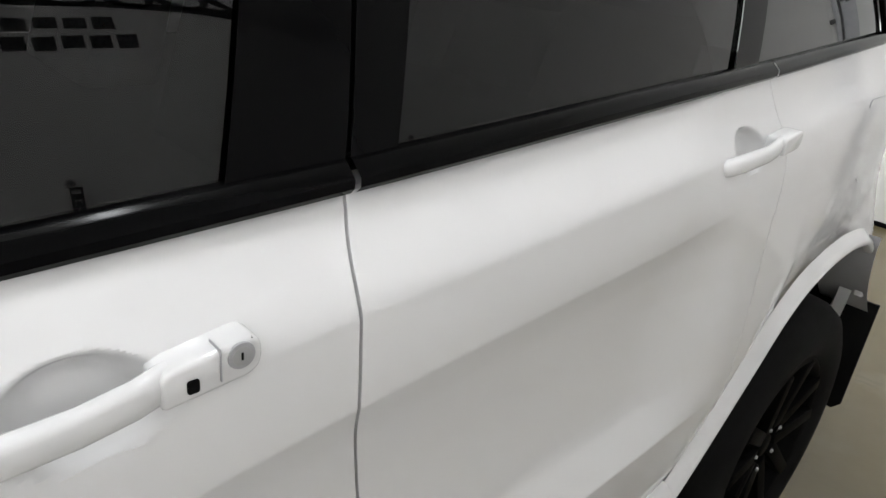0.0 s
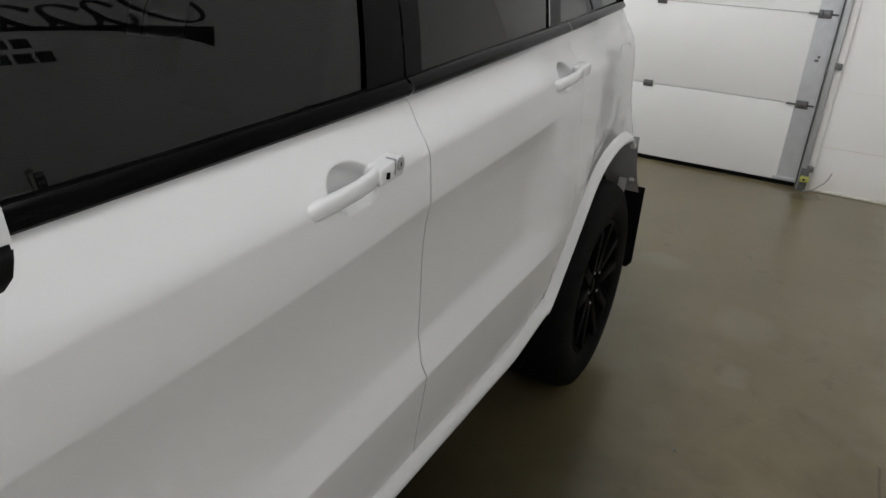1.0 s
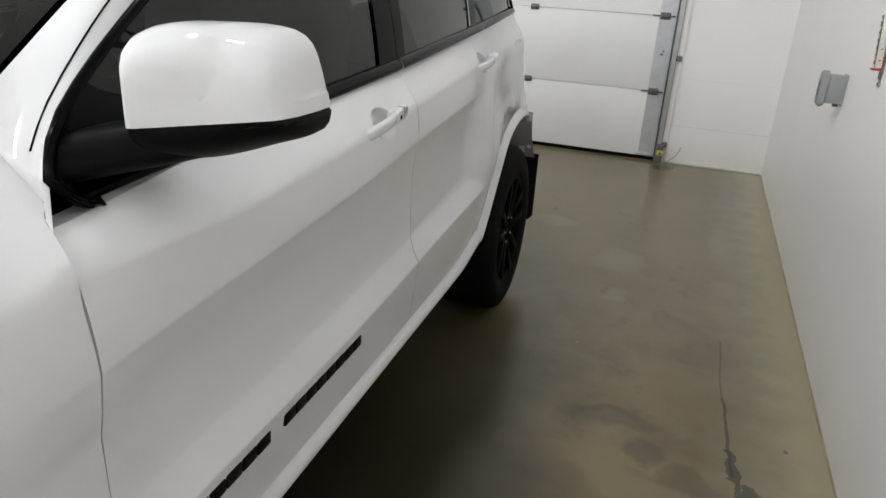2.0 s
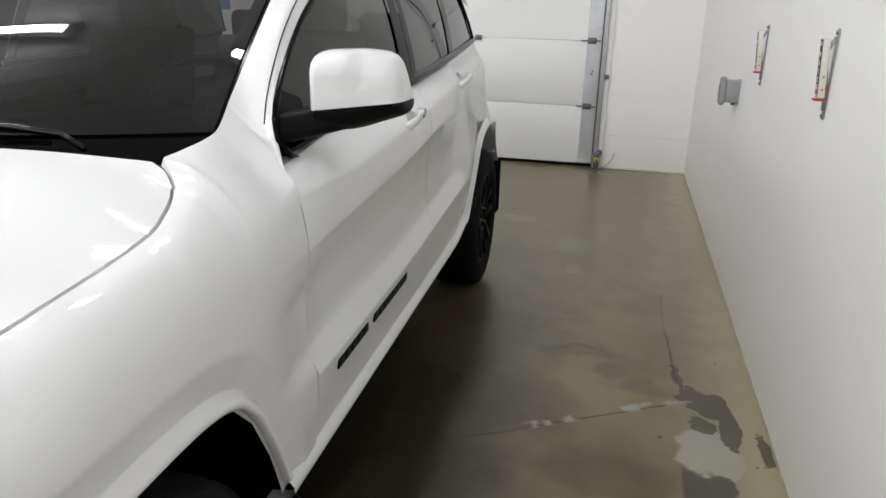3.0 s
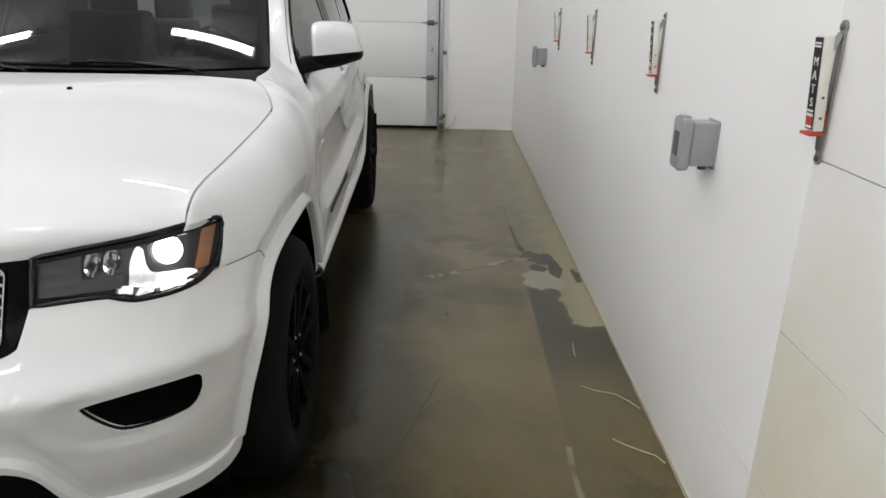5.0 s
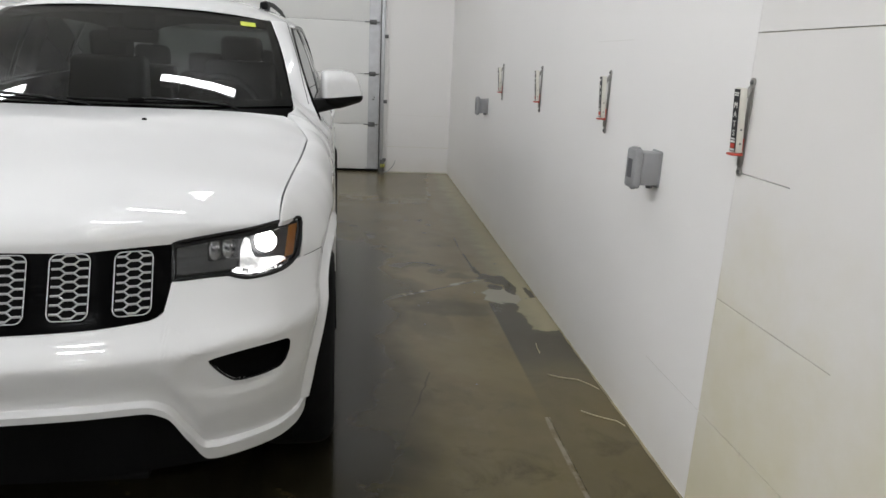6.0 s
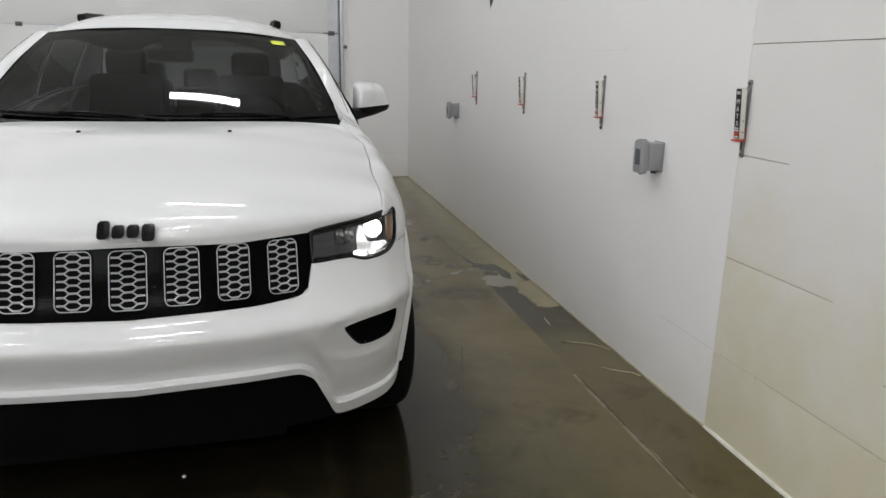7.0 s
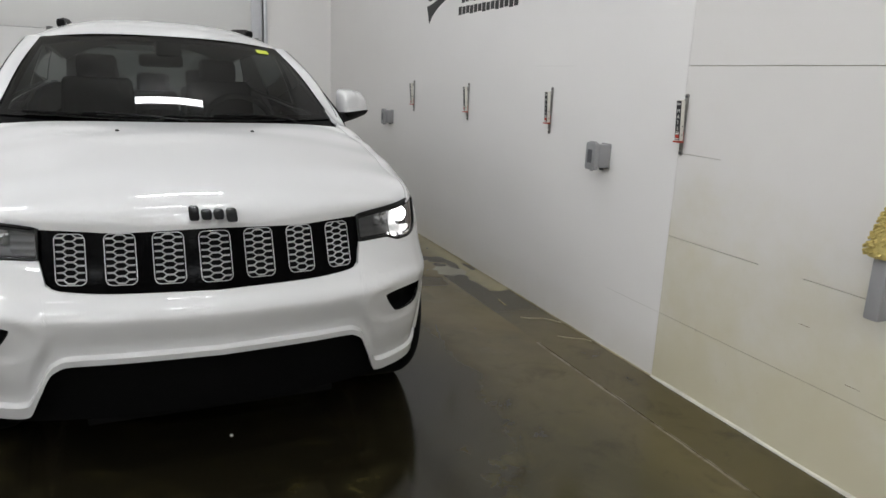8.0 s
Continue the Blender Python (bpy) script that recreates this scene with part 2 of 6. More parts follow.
def stained(name, base, stain, low, high, reach):
    """Off-white board with cloudy yellow staining that grows towards the floor."""
    m = material(name, base, 0.45, vary=0.012, scale=2.0, bump=0.05, bump_scale=30)
    nt = m.node_tree
    b = nt.nodes["Principled BSDF"]
    src = b.inputs["Base Color"].links[0].from_socket
    tc = nt.nodes.new("ShaderNodeTexCoord")
    sep = nt.nodes.new("ShaderNodeSeparateXYZ")
    nt.links.new(tc.outputs["Object"], sep.inputs[0])
    n = nt.nodes.new("ShaderNodeTexNoise")
    n.inputs["Scale"].default_value = 2.2
    n.inputs["Detail"].default_value = 9
    n.inputs["Roughness"].default_value = 0.6
    nt.links.new(tc.outputs["Object"], n.inputs["Vector"])
    h = nt.nodes.new("ShaderNodeMapRange")
    h.inputs[1].default_value, h.inputs[2].default_value, h.inputs[3].default_value, h.inputs[4].default_value = reach[0], reach[1], 0.62, -0.30
    nt.links.new(sep.outputs["Z"], h.inputs[0])
    add = nt.nodes.new("ShaderNodeMath")
    nt.links.new(n.outputs["Fac"], add.inputs[0])
    nt.links.new(h.outputs[0], add.inputs[1])
    r = nt.nodes.new("ShaderNodeMapRange")
    r.interpolation_type = "SMOOTHSTEP"
    r.inputs[1].default_value, r.inputs[2].default_value = low, high
    nt.links.new(add.outputs[0], r.inputs[0])
    mix = nt.nodes.new("ShaderNodeMix")
    mix.data_type = "RGBA"
    nt.links.new(src, mix.inputs[6])
    mix.inputs[7].default_value = (*stain, 1)
    nt.links.new(r.outputs[0], mix.inputs[0])
    # small dark specks and scuffs
    v = nt.nodes.new("ShaderNodeTexNoise")
    v.inputs["Scale"].default_value = 16
    v.inputs["Detail"].default_value = 3
    nt.links.new(tc.outputs["Object"], v.inputs["Vector"])
    r2 = nt.nodes.new("ShaderNodeMapRange")
    r2.inputs[1].default_value, r2.inputs[2].default_value, r2.inputs[4].default_value = 0.68, 0.76, 0.55
    nt.links.new(v.outputs["Fac"], r2.inputs[0])
    mix2 = nt.nodes.new("ShaderNodeMix")
    mix2.data_type = "RGBA"
    nt.links.new(mix.outputs[2], mix2.inputs[6])
    mix2.inputs[7].default_value = (0.52, 0.46, 0.37, 1)
    near_floor = nt.nodes.new("ShaderNodeMapRange")
    near_floor.inputs[1].default_value, near_floor.inputs[2].default_value, near_floor.inputs[3].default_value, near_floor.inputs[4].default_value = 0.35, 0.6, 1.0, 0.0
    nt.links.new(sep.outputs["Z"], near_floor.inputs[0])
    spots = nt.nodes.new("ShaderNodeMath")
    spots.operation = "MULTIPLY"
    nt.links.new(r2.outputs[0], spots.inputs[0])
    nt.links.new(near_floor.outputs[0], spots.inputs[1])
    nt.links.new(spots.outputs[0], mix2.inputs[0])
    nt.links.new(mix2.outputs[2], b.inputs["Base Color"])
    return m


CREAM = stained("aged_cream_panel", (0.80, 0.782, 0.760), (0.655, 0.612, 0.455), 0.30, 1.10, (0.0, 1.25))
CEILING = material("white_ceiling_steel", (0.88, 0.88, 0.87), 0.5, vary=0.03, scale=1.0)
SEAM = material("dirty_seam", (0.56, 0.50, 0.40), 0.8, vary=0.0, scale=5.0, tint=(0.26, 0.19, 0.11))
for node in SEAM.node_tree.nodes:
    if node.type == "TEX_NOISE":
        step = SEAM.node_tree.nodes.new("ShaderNodeMapRange")
        step.inputs[1].default_value, step.inputs[2].default_value = 0.44, 0.58
        for link in list(node.outputs["Fac"].links):
            SEAM.node_tree.links.new(step.outputs[0], link.to_socket)
        SEAM.node_tree.links.new(node.outputs["Fac"], step.inputs[0])
DOOR_WHITE = material("white_door_steel", (0.83, 0.83, 0.815), 0.4, vary=0.02, scale=2.0, bump=0.06, bump_scale=200)
GALV = material("galvanised_steel", (0.58, 0.59, 0.61), 0.42, metal=0.6, vary=0.12, scale=14)
DARK_STEEL = material("dark_track_steel", (0.16, 0.16, 0.16), 0.5, metal=0.6, vary=0.2, scale=20)


STREAKS = ((1.27, 4.63, 0.11, 0.16, 0.30), (0.80, 5.16, 0.13, 0.08, 0.35), (1.30, 4.16, 0.06, 0.08, 0.25), (1.77, 5.25, 0.05, 0.28, 0.25), (1.14, 3.70, 0.05, 0.10, 0.15), (1.43, 3.07, 0.10, 0.05, 0.15))


EDGE_X = 1.802


def concrete():
    m = material("stained_concrete", (0.215, 0.19, 0.145), 0.5, vary=0.0, spec=0.38)
    nt = m.node_tree
    b = nt.nodes["Principled BSDF"]
    L = nt.links.new
    tc = nt.nodes.new("ShaderNodeTexCoord")

    def noise_node(scale, detail=8, rough=0.6, dist=0.0):
        n = nt.nodes.new("ShaderNodeTexNoise")
        n.inputs["Scale"].default_value = scale
        n.inputs["Detail"].default_value = detail
        n.inputs["Roughness"].default_value = rough
        n.inputs["Distortion"].default_value = dist
        L(tc.outputs["Object"], n.inputs["Vector"])
        return n.outputs["Fac"]

    def ramp(src, lo, hi):
        r = nt.nodes.new("ShaderNodeMapRange")
        r.interpolation_type = "SMOOTHSTEP"
        r.inputs[1].default_value, r.inputs[2].default_value = lo, hi
        L(src, r.inputs[0])
        return r.outputs[0]

    def mix(a, colour, fac):
        x = nt.nodes.new("ShaderNodeMix")
        x.data_type = "RGBA"
        if isinstance(a, tuple):
            x.inputs[6].default_value = (*a, 1)
        else:
            L(a, x.inputs[6])
        x.inputs[7].default_value = (*colour, 1)
        L(fac, x.inputs[0])
        return x.outputs[2]

    def times(a, k):
        x = nt.nodes.new("ShaderNodeMath")
        x.operation = "MULTIPLY"
        L(a, x.inputs[0])
        if isinstance(k, float):
            x.inputs[1].default_value = k
        else:
            L(k, x.inputs[1])
        return x.outputs[0]

    sep = nt.nodes.new("ShaderNodeSeparateXYZ")
    warp = nt.nodes.new("ShaderNodeVectorMath")
    warp.operation = "MULTIPLY_ADD"
    wn = nt.nodes.new("ShaderNodeTexNoise")
    wn.inputs["Scale"].default_value = 7
    wn.inputs["Detail"].default_value = 5
    L(tc.outputs["Object"], wn.inputs["Vector"])
    sub = nt.nodes.new("ShaderNodeVectorMath")
    sub.operation = "SUBTRACT"
    L(wn.outputs["Color"], sub.inputs[0])
    sub.inputs[1].default_value = (0.5, 0.5, 0.5)
    L(sub.outputs[0], warp.inputs[0])
    warp.inputs[1].default_value = (0.16, 0.22, 0)
    L(tc.outputs["Object"], warp.inputs[2])
    L(warp.outputs[0], sep.inputs[0])
    X, Y = sep.outputs["X"], sep.outputs["Y"]
    plain = nt.nodes.new("ShaderNodeSeparateXYZ")
    L(tc.outputs["Object"], plain.inputs[0])
    X0, Y0 = plain.outputs["X"], plain.outputs["Y"]

    def math_node(op, a, b):
        x = nt.nodes.new("ShaderNodeMath")
        x.operation = op
        for k, q in enumerate((a, b)):
            if isinstance(q, (int, float)):
                x.inputs[k].default_value = q
            else:
                L(q, x.inputs[k])
        return x.outputs[0]

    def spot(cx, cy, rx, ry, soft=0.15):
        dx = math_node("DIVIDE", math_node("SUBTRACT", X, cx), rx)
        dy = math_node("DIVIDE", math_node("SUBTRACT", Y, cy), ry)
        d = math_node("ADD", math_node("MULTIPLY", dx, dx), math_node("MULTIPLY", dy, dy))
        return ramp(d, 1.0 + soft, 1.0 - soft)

    def line(x0, y0, x1, y1, w):
        ln = math.hypot(x1 - x0, y1 - y0)
        ux, uy = (x1 - x0) / ln, (y1 - y0) / ln
        s2 = nt.nodes.new("ShaderNodeSeparateXYZ")
        L(tc.outputs["Object"], s2.inputs[0])
        px, py = math_node("SUBTRACT", s2.outputs["X"], x0), math_node("SUBTRACT", s2.outputs["Y"], y0)
        along = math_node("ADD", math_node("MULTIPLY", px, ux), math_node("MULTIPLY", py, uy))
        off = math_node("SUBTRACT", math_node("MULTIPLY", px, uy), math_node("MULTIPLY", py, ux))
        off = math_node("ABSOLUTE", math_node("ADD", off, math_node("MULTIPLY", math_node("SUBTRACT", wn.outputs["Fac"], 0.5), 0.03)), 0)
        inside = math_node("MULTIPLY", math_node("GREATER_THAN", along, 0.0), math_node("LESS_THAN", along, ln))
        return math_node("MULTIPLY", inside, ramp(off, w, w * 0.4))

    col = mix((0.121, 0.096, 0.049), (0.172, 0.139, 0.076), ramp(noise_node(1.1, 5, 0.55, 0.3), 0.32, 0.70))
    col = mix(col, (0.060, 0.049, 0.028), times(ramp(noise_node(2.0, 5, 0.55, 0.3), 0.46, 0.76), 0.6))
    col = mix(col, (0.190, 0.166, 0.118), times(ramp(noise_node(3.1, 5, 0.55, 0.2), 0.54, 0.80), 0.5))
    # paler, greyer towards the far end
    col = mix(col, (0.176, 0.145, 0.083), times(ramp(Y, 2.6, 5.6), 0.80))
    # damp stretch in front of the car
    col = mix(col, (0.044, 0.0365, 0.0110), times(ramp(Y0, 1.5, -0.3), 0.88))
    # damp beside the sill, darkened further by the car's shade painted into the colour
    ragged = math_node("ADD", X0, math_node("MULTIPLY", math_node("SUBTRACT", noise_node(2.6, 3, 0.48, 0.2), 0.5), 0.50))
    damp_shade = math_node("MULTIPLY", ramp(ragged, 1.50, 0.98), math_node("MULTIPLY", ramp(Y0, -0.2, 0.8), ramp(Y0, 4.5, 2.5)))
    col = mix(col, (0.0215, 0.0198, 0.0132), times(damp_shade, 0.90))
    # rusty run-off beside the slab's edge
    rust = math_node("MULTIPLY", ramp(X0, 1.42, 1.74), math_node("MULTIPLY", ramp(Y, 2.6, 2.2), ramp(noise_node(1.7, 4, 0.5, 0.3), 0.25, 0.55)))
    col = mix(col, (0.140, 0.110, 0.045), times(rust, 0.5))
    # the car's shadow painted onto the wet floor under and before it
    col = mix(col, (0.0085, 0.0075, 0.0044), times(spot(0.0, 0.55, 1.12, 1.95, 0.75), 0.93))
    # cloudy brown and dark smudges
    smudge = math_node("MULTIPLY", ramp(noise_node(9.0, 5, 0.6, 0.5), 0.56, 0.70), ramp(noise_node(1.6, 3, 0.5, 0.2), 0.42, 0.62))
    col = mix(col, (0.040, 0.035, 0.023), times(smudge, 0.22))
    for cx, cy, rx, ry, k in ((1.42, 3.10, 0.16, 0.07, 0.55), (1.55, 2.95, 0.06, 0.06, 0.5), (1.22, 2.60, 0.22, 0.25, 0.45), (1.70, 2.86, 0.10, 0.07, 0.45), (1.60, 2.24, 0.24, 0.12, 0.45), (1.42, 2.05, 0.10, 0.30, 0.30), (1.0, 1.6, 0.30, 0.55, 0.22), (1.16, 1.25, 0.10, 0.22, 0.55), (1.07, 0.95, 0.12, 0.12, 0.5), (1.33, 6.95, 0.10, 0.08, 0.4)):
        col = mix(col, (0.058, 0.048, 0.026), times(spot(cx, cy, rx, ry, 0.6), k))
    # paler strip between the slab's edge and the wall
    strip = ramp(X0, EDGE_X - 0.03, EDGE_X + 0.02)
    pale = math_node("MULTIPLY", ramp(X, 1.68, 1.92), ramp(Y, 1.80, 1.98))
    col = mix(col, (0.25, 0.222, 0.152), times(pale, 0.55))
    near_wall = math_node("MULTIPLY", ramp(X, 1.86, 2.09), ramp(Y, 1.78, 1.92))
    col = mix(col, (0.36, 0.325, 0.20), times(near_wall, 0.75))
    col = mix(col, (0.32, 0.305, 0.25), times(spot(1.90, 2.46, 0.12, 0.16), 0.8))
    # water stains with ragged edges: one patch, and a dark band that follows the slab's edge
    band = math_node("MULTIPLY", math_node("MULTIPLY", ramp(X0, EDGE_X - 0.010, EDGE_X + 0.006), ramp(Y, 2.345, 2.325)), math_node("MAXIMUM", ramp(X, 1.975, 1.955), ramp(Y, 1.90, 1.88)))
    patch = band
    for cx, cy, rx, ry in ((1.925, 2.79, 0.075, 0.085), (1.985, 2.66, 0.050, 0.135), (1.86, 2.85, 0.065, 0.055), (1.885, 2.64, 0.045, 0.05), (1.822, 2.98, 0.018, 0.11), (2.10, 2.52, 0.022, 0.10)):
        patch = math_node("MAXIMUM", patch, spot(cx, cy, rx, ry, 0.10))
    col = mix(col, (0.056, 0.051, 0.037), times(times(patch, ramp(Y, 0.9, 1.8)), 0.88))
    near_band = math_node("MULTIPLY", strip, ramp(Y0, 1.4, 0.6))
    col = mix(col, (0.032, 0.025, 0.010), times(near_band, 0.22))
    # cracks, with chalky bits along one of them
    col = mix(col, (0.035, 0.030, 0.022), times(line(1.06, 2.315, 1.83, 2.785, 0.007), 0.8))
    col = mix(col, (0.30, 0.28, 0.22), times(times(line(1.25, 2.44, 1.86, 2.82, 0.030), ramp(wn.outputs["Fac"], 0.50, 0.58)), 0.7))
    col = mix(col, (0.035, 0.030, 0.022), times(line(1.820, 2.95, 1.790, 3.42, 0.008), 0.7))
    col = mix(col, (0.07, 0.058, 0.038), times(line(1.790, 3.42, 1.785, 3.9, 0.006), 0.5))
    col = mix(col, (0.035, 0.030, 0.022), times(line(1.35, 1.38, 1.24, 0.97, 0.006), 0.45))
    # mottled drying patches
    col = mix(col, (0.080, 0.066, 0.024), times(times(ramp(noise_node(6.0, 8, 0.65, 0.4), 0.50, 0.74), ramp(Y0, 1.6, 0.4)), 0.45))
    col = mix(col, (0.020, 0.0165, 0.0080), times(times(ramp(noise_node(4.3, 8, 0.65, 0.6), 0.52, 0.76), ramp(Y0, 1.8, 0.6)), 0.5))
    # worn pale lip of the slab
    col = mix(col, (0.21, 0.18, 0.125), times(times(line(EDGE_X - 0.006, 0.95, EDGE_X - 0.006, BACK_Y, 0.015), ramp(noise_node(3.5, 6, 0.7), 0.38, 0.56)), 0.9))
    # dried pale streaks and faint tyre marks
    for cx, cy, rx, ry, k in STREAKS:
        col = mix(col, (0.27, 0.24, 0.18), times(spot(cx, cy, rx, ry, 0.97), 0.6 * k))
    for x0, y0, x1, y1 in ((1.24, 0.97, 1.19, 0.80), (1.19, 0.80, 1.07, 0.53), (1.07, 0.53, 0.90, 0.24)):
        col = mix(col, (0.022, 0.018, 0.012), times(line(x0, y0, x1, y1, 0.006), 0.1))
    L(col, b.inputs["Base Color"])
    rr = nt.nodes.new("ShaderNodeMapRange")
    rr.inputs[1].default_value, rr.inputs[2].default_value, rr.inputs[3].default_value, rr.inputs[4].default_value = 0.3, 0.7, 0.225, 0.262
    L(noise_node(2.0, 6), rr.inputs[0])
    gloss = nt.nodes.new("ShaderNodeMapRange")
    gloss.inputs[1].default_value, gloss.inputs[2].default_value, gloss.inputs[3].default_value, gloss.inputs[4].default_value = 0.2, 2.4, 0.46, 1.0
    L(Y0, gloss.inputs[0])
    wet = gloss.outputs[0]
    L(math_node("MULTIPLY", rr.outputs[0], wet), b.inputs["Roughness"])
    bp = nt.nodes.new("ShaderNodeBump")
    bp.inputs["Strength"].default_value = 0.05
    bp.inputs["Distance"].default_value = 0.003
    L(noise_node(70, 6), bp.inputs["Height"])
    L(bp.outputs["Normal"], b.inputs["Normal"])
    return m


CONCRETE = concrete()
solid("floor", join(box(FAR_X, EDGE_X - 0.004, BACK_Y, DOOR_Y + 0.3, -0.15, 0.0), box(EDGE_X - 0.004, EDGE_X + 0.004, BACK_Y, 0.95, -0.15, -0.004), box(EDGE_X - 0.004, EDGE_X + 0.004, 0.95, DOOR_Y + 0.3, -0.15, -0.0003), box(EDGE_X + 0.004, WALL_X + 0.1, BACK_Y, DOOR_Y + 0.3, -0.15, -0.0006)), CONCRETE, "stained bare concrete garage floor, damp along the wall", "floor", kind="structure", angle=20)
PANEL_EDGE = 0.37
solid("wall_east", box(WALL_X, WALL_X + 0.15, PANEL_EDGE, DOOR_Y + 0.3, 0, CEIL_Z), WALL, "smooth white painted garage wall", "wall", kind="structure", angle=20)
wf = solid("wall_east_front", box(WALL_X + 0.012, WALL_X + 0.15, BACK_Y, PANEL_EDGE, 0, CEIL_Z), SEAM, "older cream plank-panelled stretch of garage wall", "wall", kind="structure", angle=20)
PLANKS = [0.0, 0.340, 0.730, 1.125, 1.520, 1.915, 2.310, 2.705, 3.10, 3.50, 3.90, 4.30, CEIL_Z]
for z0, z1 in zip(PLANKS, PLANKS[1:]):
    part("plank", box(WALL_X, WALL_X + 0.0125, BACK_Y, PANEL_EDGE - 0.0005, z0 + 0.0012, z1 - 0.0012, 0.0008, 1), CREAM, wf)
for z, y0, y1 in ((0.730, -0.395, -0.18), (1.125, -0.66, 0.10), (1.125, BACK_Y, -0.75), (1.915, BACK_Y, PANEL_EDGE - 0.001), (2.310, BACK_Y, PANEL_EDGE - 0.001), (2.705, BACK_Y, PANEL_EDGE - 0.001)):
    part("joint_filler", box(WALL_X - 0.0002, WALL_X + 0.004, y0, y1, z - 0.003, z + 0.003), CREAM, wf, "painted-over joint")
for y0, y1, z in ((-0.46, -0.41, 0.555), (-0.70, -0.64, 0.40)):
    part("scratch", box(WALL_X - 0.0004, WALL_X + 0.004, y0, y1, z - 0.001, z + 0.001), SEAM, wf, "short dark scratch")
solid("wall_west", box(FAR_X - 0.15, FAR_X, BACK_Y, DOOR_Y + 0.3, 0, CEIL_Z), WALL, "white painted far garage wall", "wall", kind="structure", angle=20)
solid("wall_south", box(FAR_X - 0.15, WALL_X + 0.15, BACK_Y - 0.15, BACK_Y, 0, CEIL_Z), WALL, "white painted end wall of the garage", "wall", kind="structure", angle=20)
solid("ceiling", box(FAR_X - 0.15, WALL_X + 0.15, BACK_Y - 0.15, DOOR_Y + 0.3, CEIL_Z, CEIL_Z + 0.1), CEILING, "white sheet metal garage ceiling", "ceiling", kind="structure", angle=20)
DOOR_R, DOOR_L, DOOR_TOP = 1.240, -3.62, 3.05
north = join(
    box(DOOR_R + 0.01, WALL_X, DOOR_Y - 0.01, DOOR_Y + 0.25, 0, CEIL_Z),
    box(FAR_X, DOOR_L - 0.01, DOOR_Y - 0.01, DOOR_Y + 0.25, 0, CEIL_Z),
    box(DOOR_L - 0.01, DOOR_R + 0.01, DOOR_Y - 0.01, DOOR_Y + 0.25, DOOR_TOP, CEIL_Z),
)
solid("wall_north", north, WALL, "white wall round the overhead garage door", "wall", kind="structure", angle=20)


TUBE_GLOW = material("lit_diffuser", (0.9, 0.9, 0.9), 0.5, emit=(0.975, 1.0, 1.03, LAMP_GLOW))


def ceiling_lamp():
    t = thing("ceiling_light", "white wraparound ceiling light, switched on", "ceiling light", group="ceiling lights")
    part("housing", box(-LAMP_LEN / 2 - 0.02, LAMP_LEN / 2 + 0.02, -LAMP_W / 2 - 0.015, LAMP_W / 2 + 0.015, 0.035, CEIL_Z - LAMP_Z, 0.01), DOOR_WHITE, t)
    wrap = sheet(lambda x, k: (x, LAMP_W / 2 * math.cos(math.pi * k / 10), 0.033 - 0.065 * math.sin(math.pi * k / 10)), [-LAMP_LEN / 2, LAMP_LEN / 2], range(11))
    part("diffuser", wrap, TUBE_GLOW, t, "glowing white diffuser")
    return t


lamp0 = ceiling_lamp()
for k, (lx, ly) in enumerate([(a, b) for b in LAMP_ROWS for a in LAMP_COLS]):
    m = Matrix.Translation((lx, ly, LAMP_Z))
    if k == 0:
        lamp0.matrix_basis = m
    else:
        copy_thing(lamp0, m)


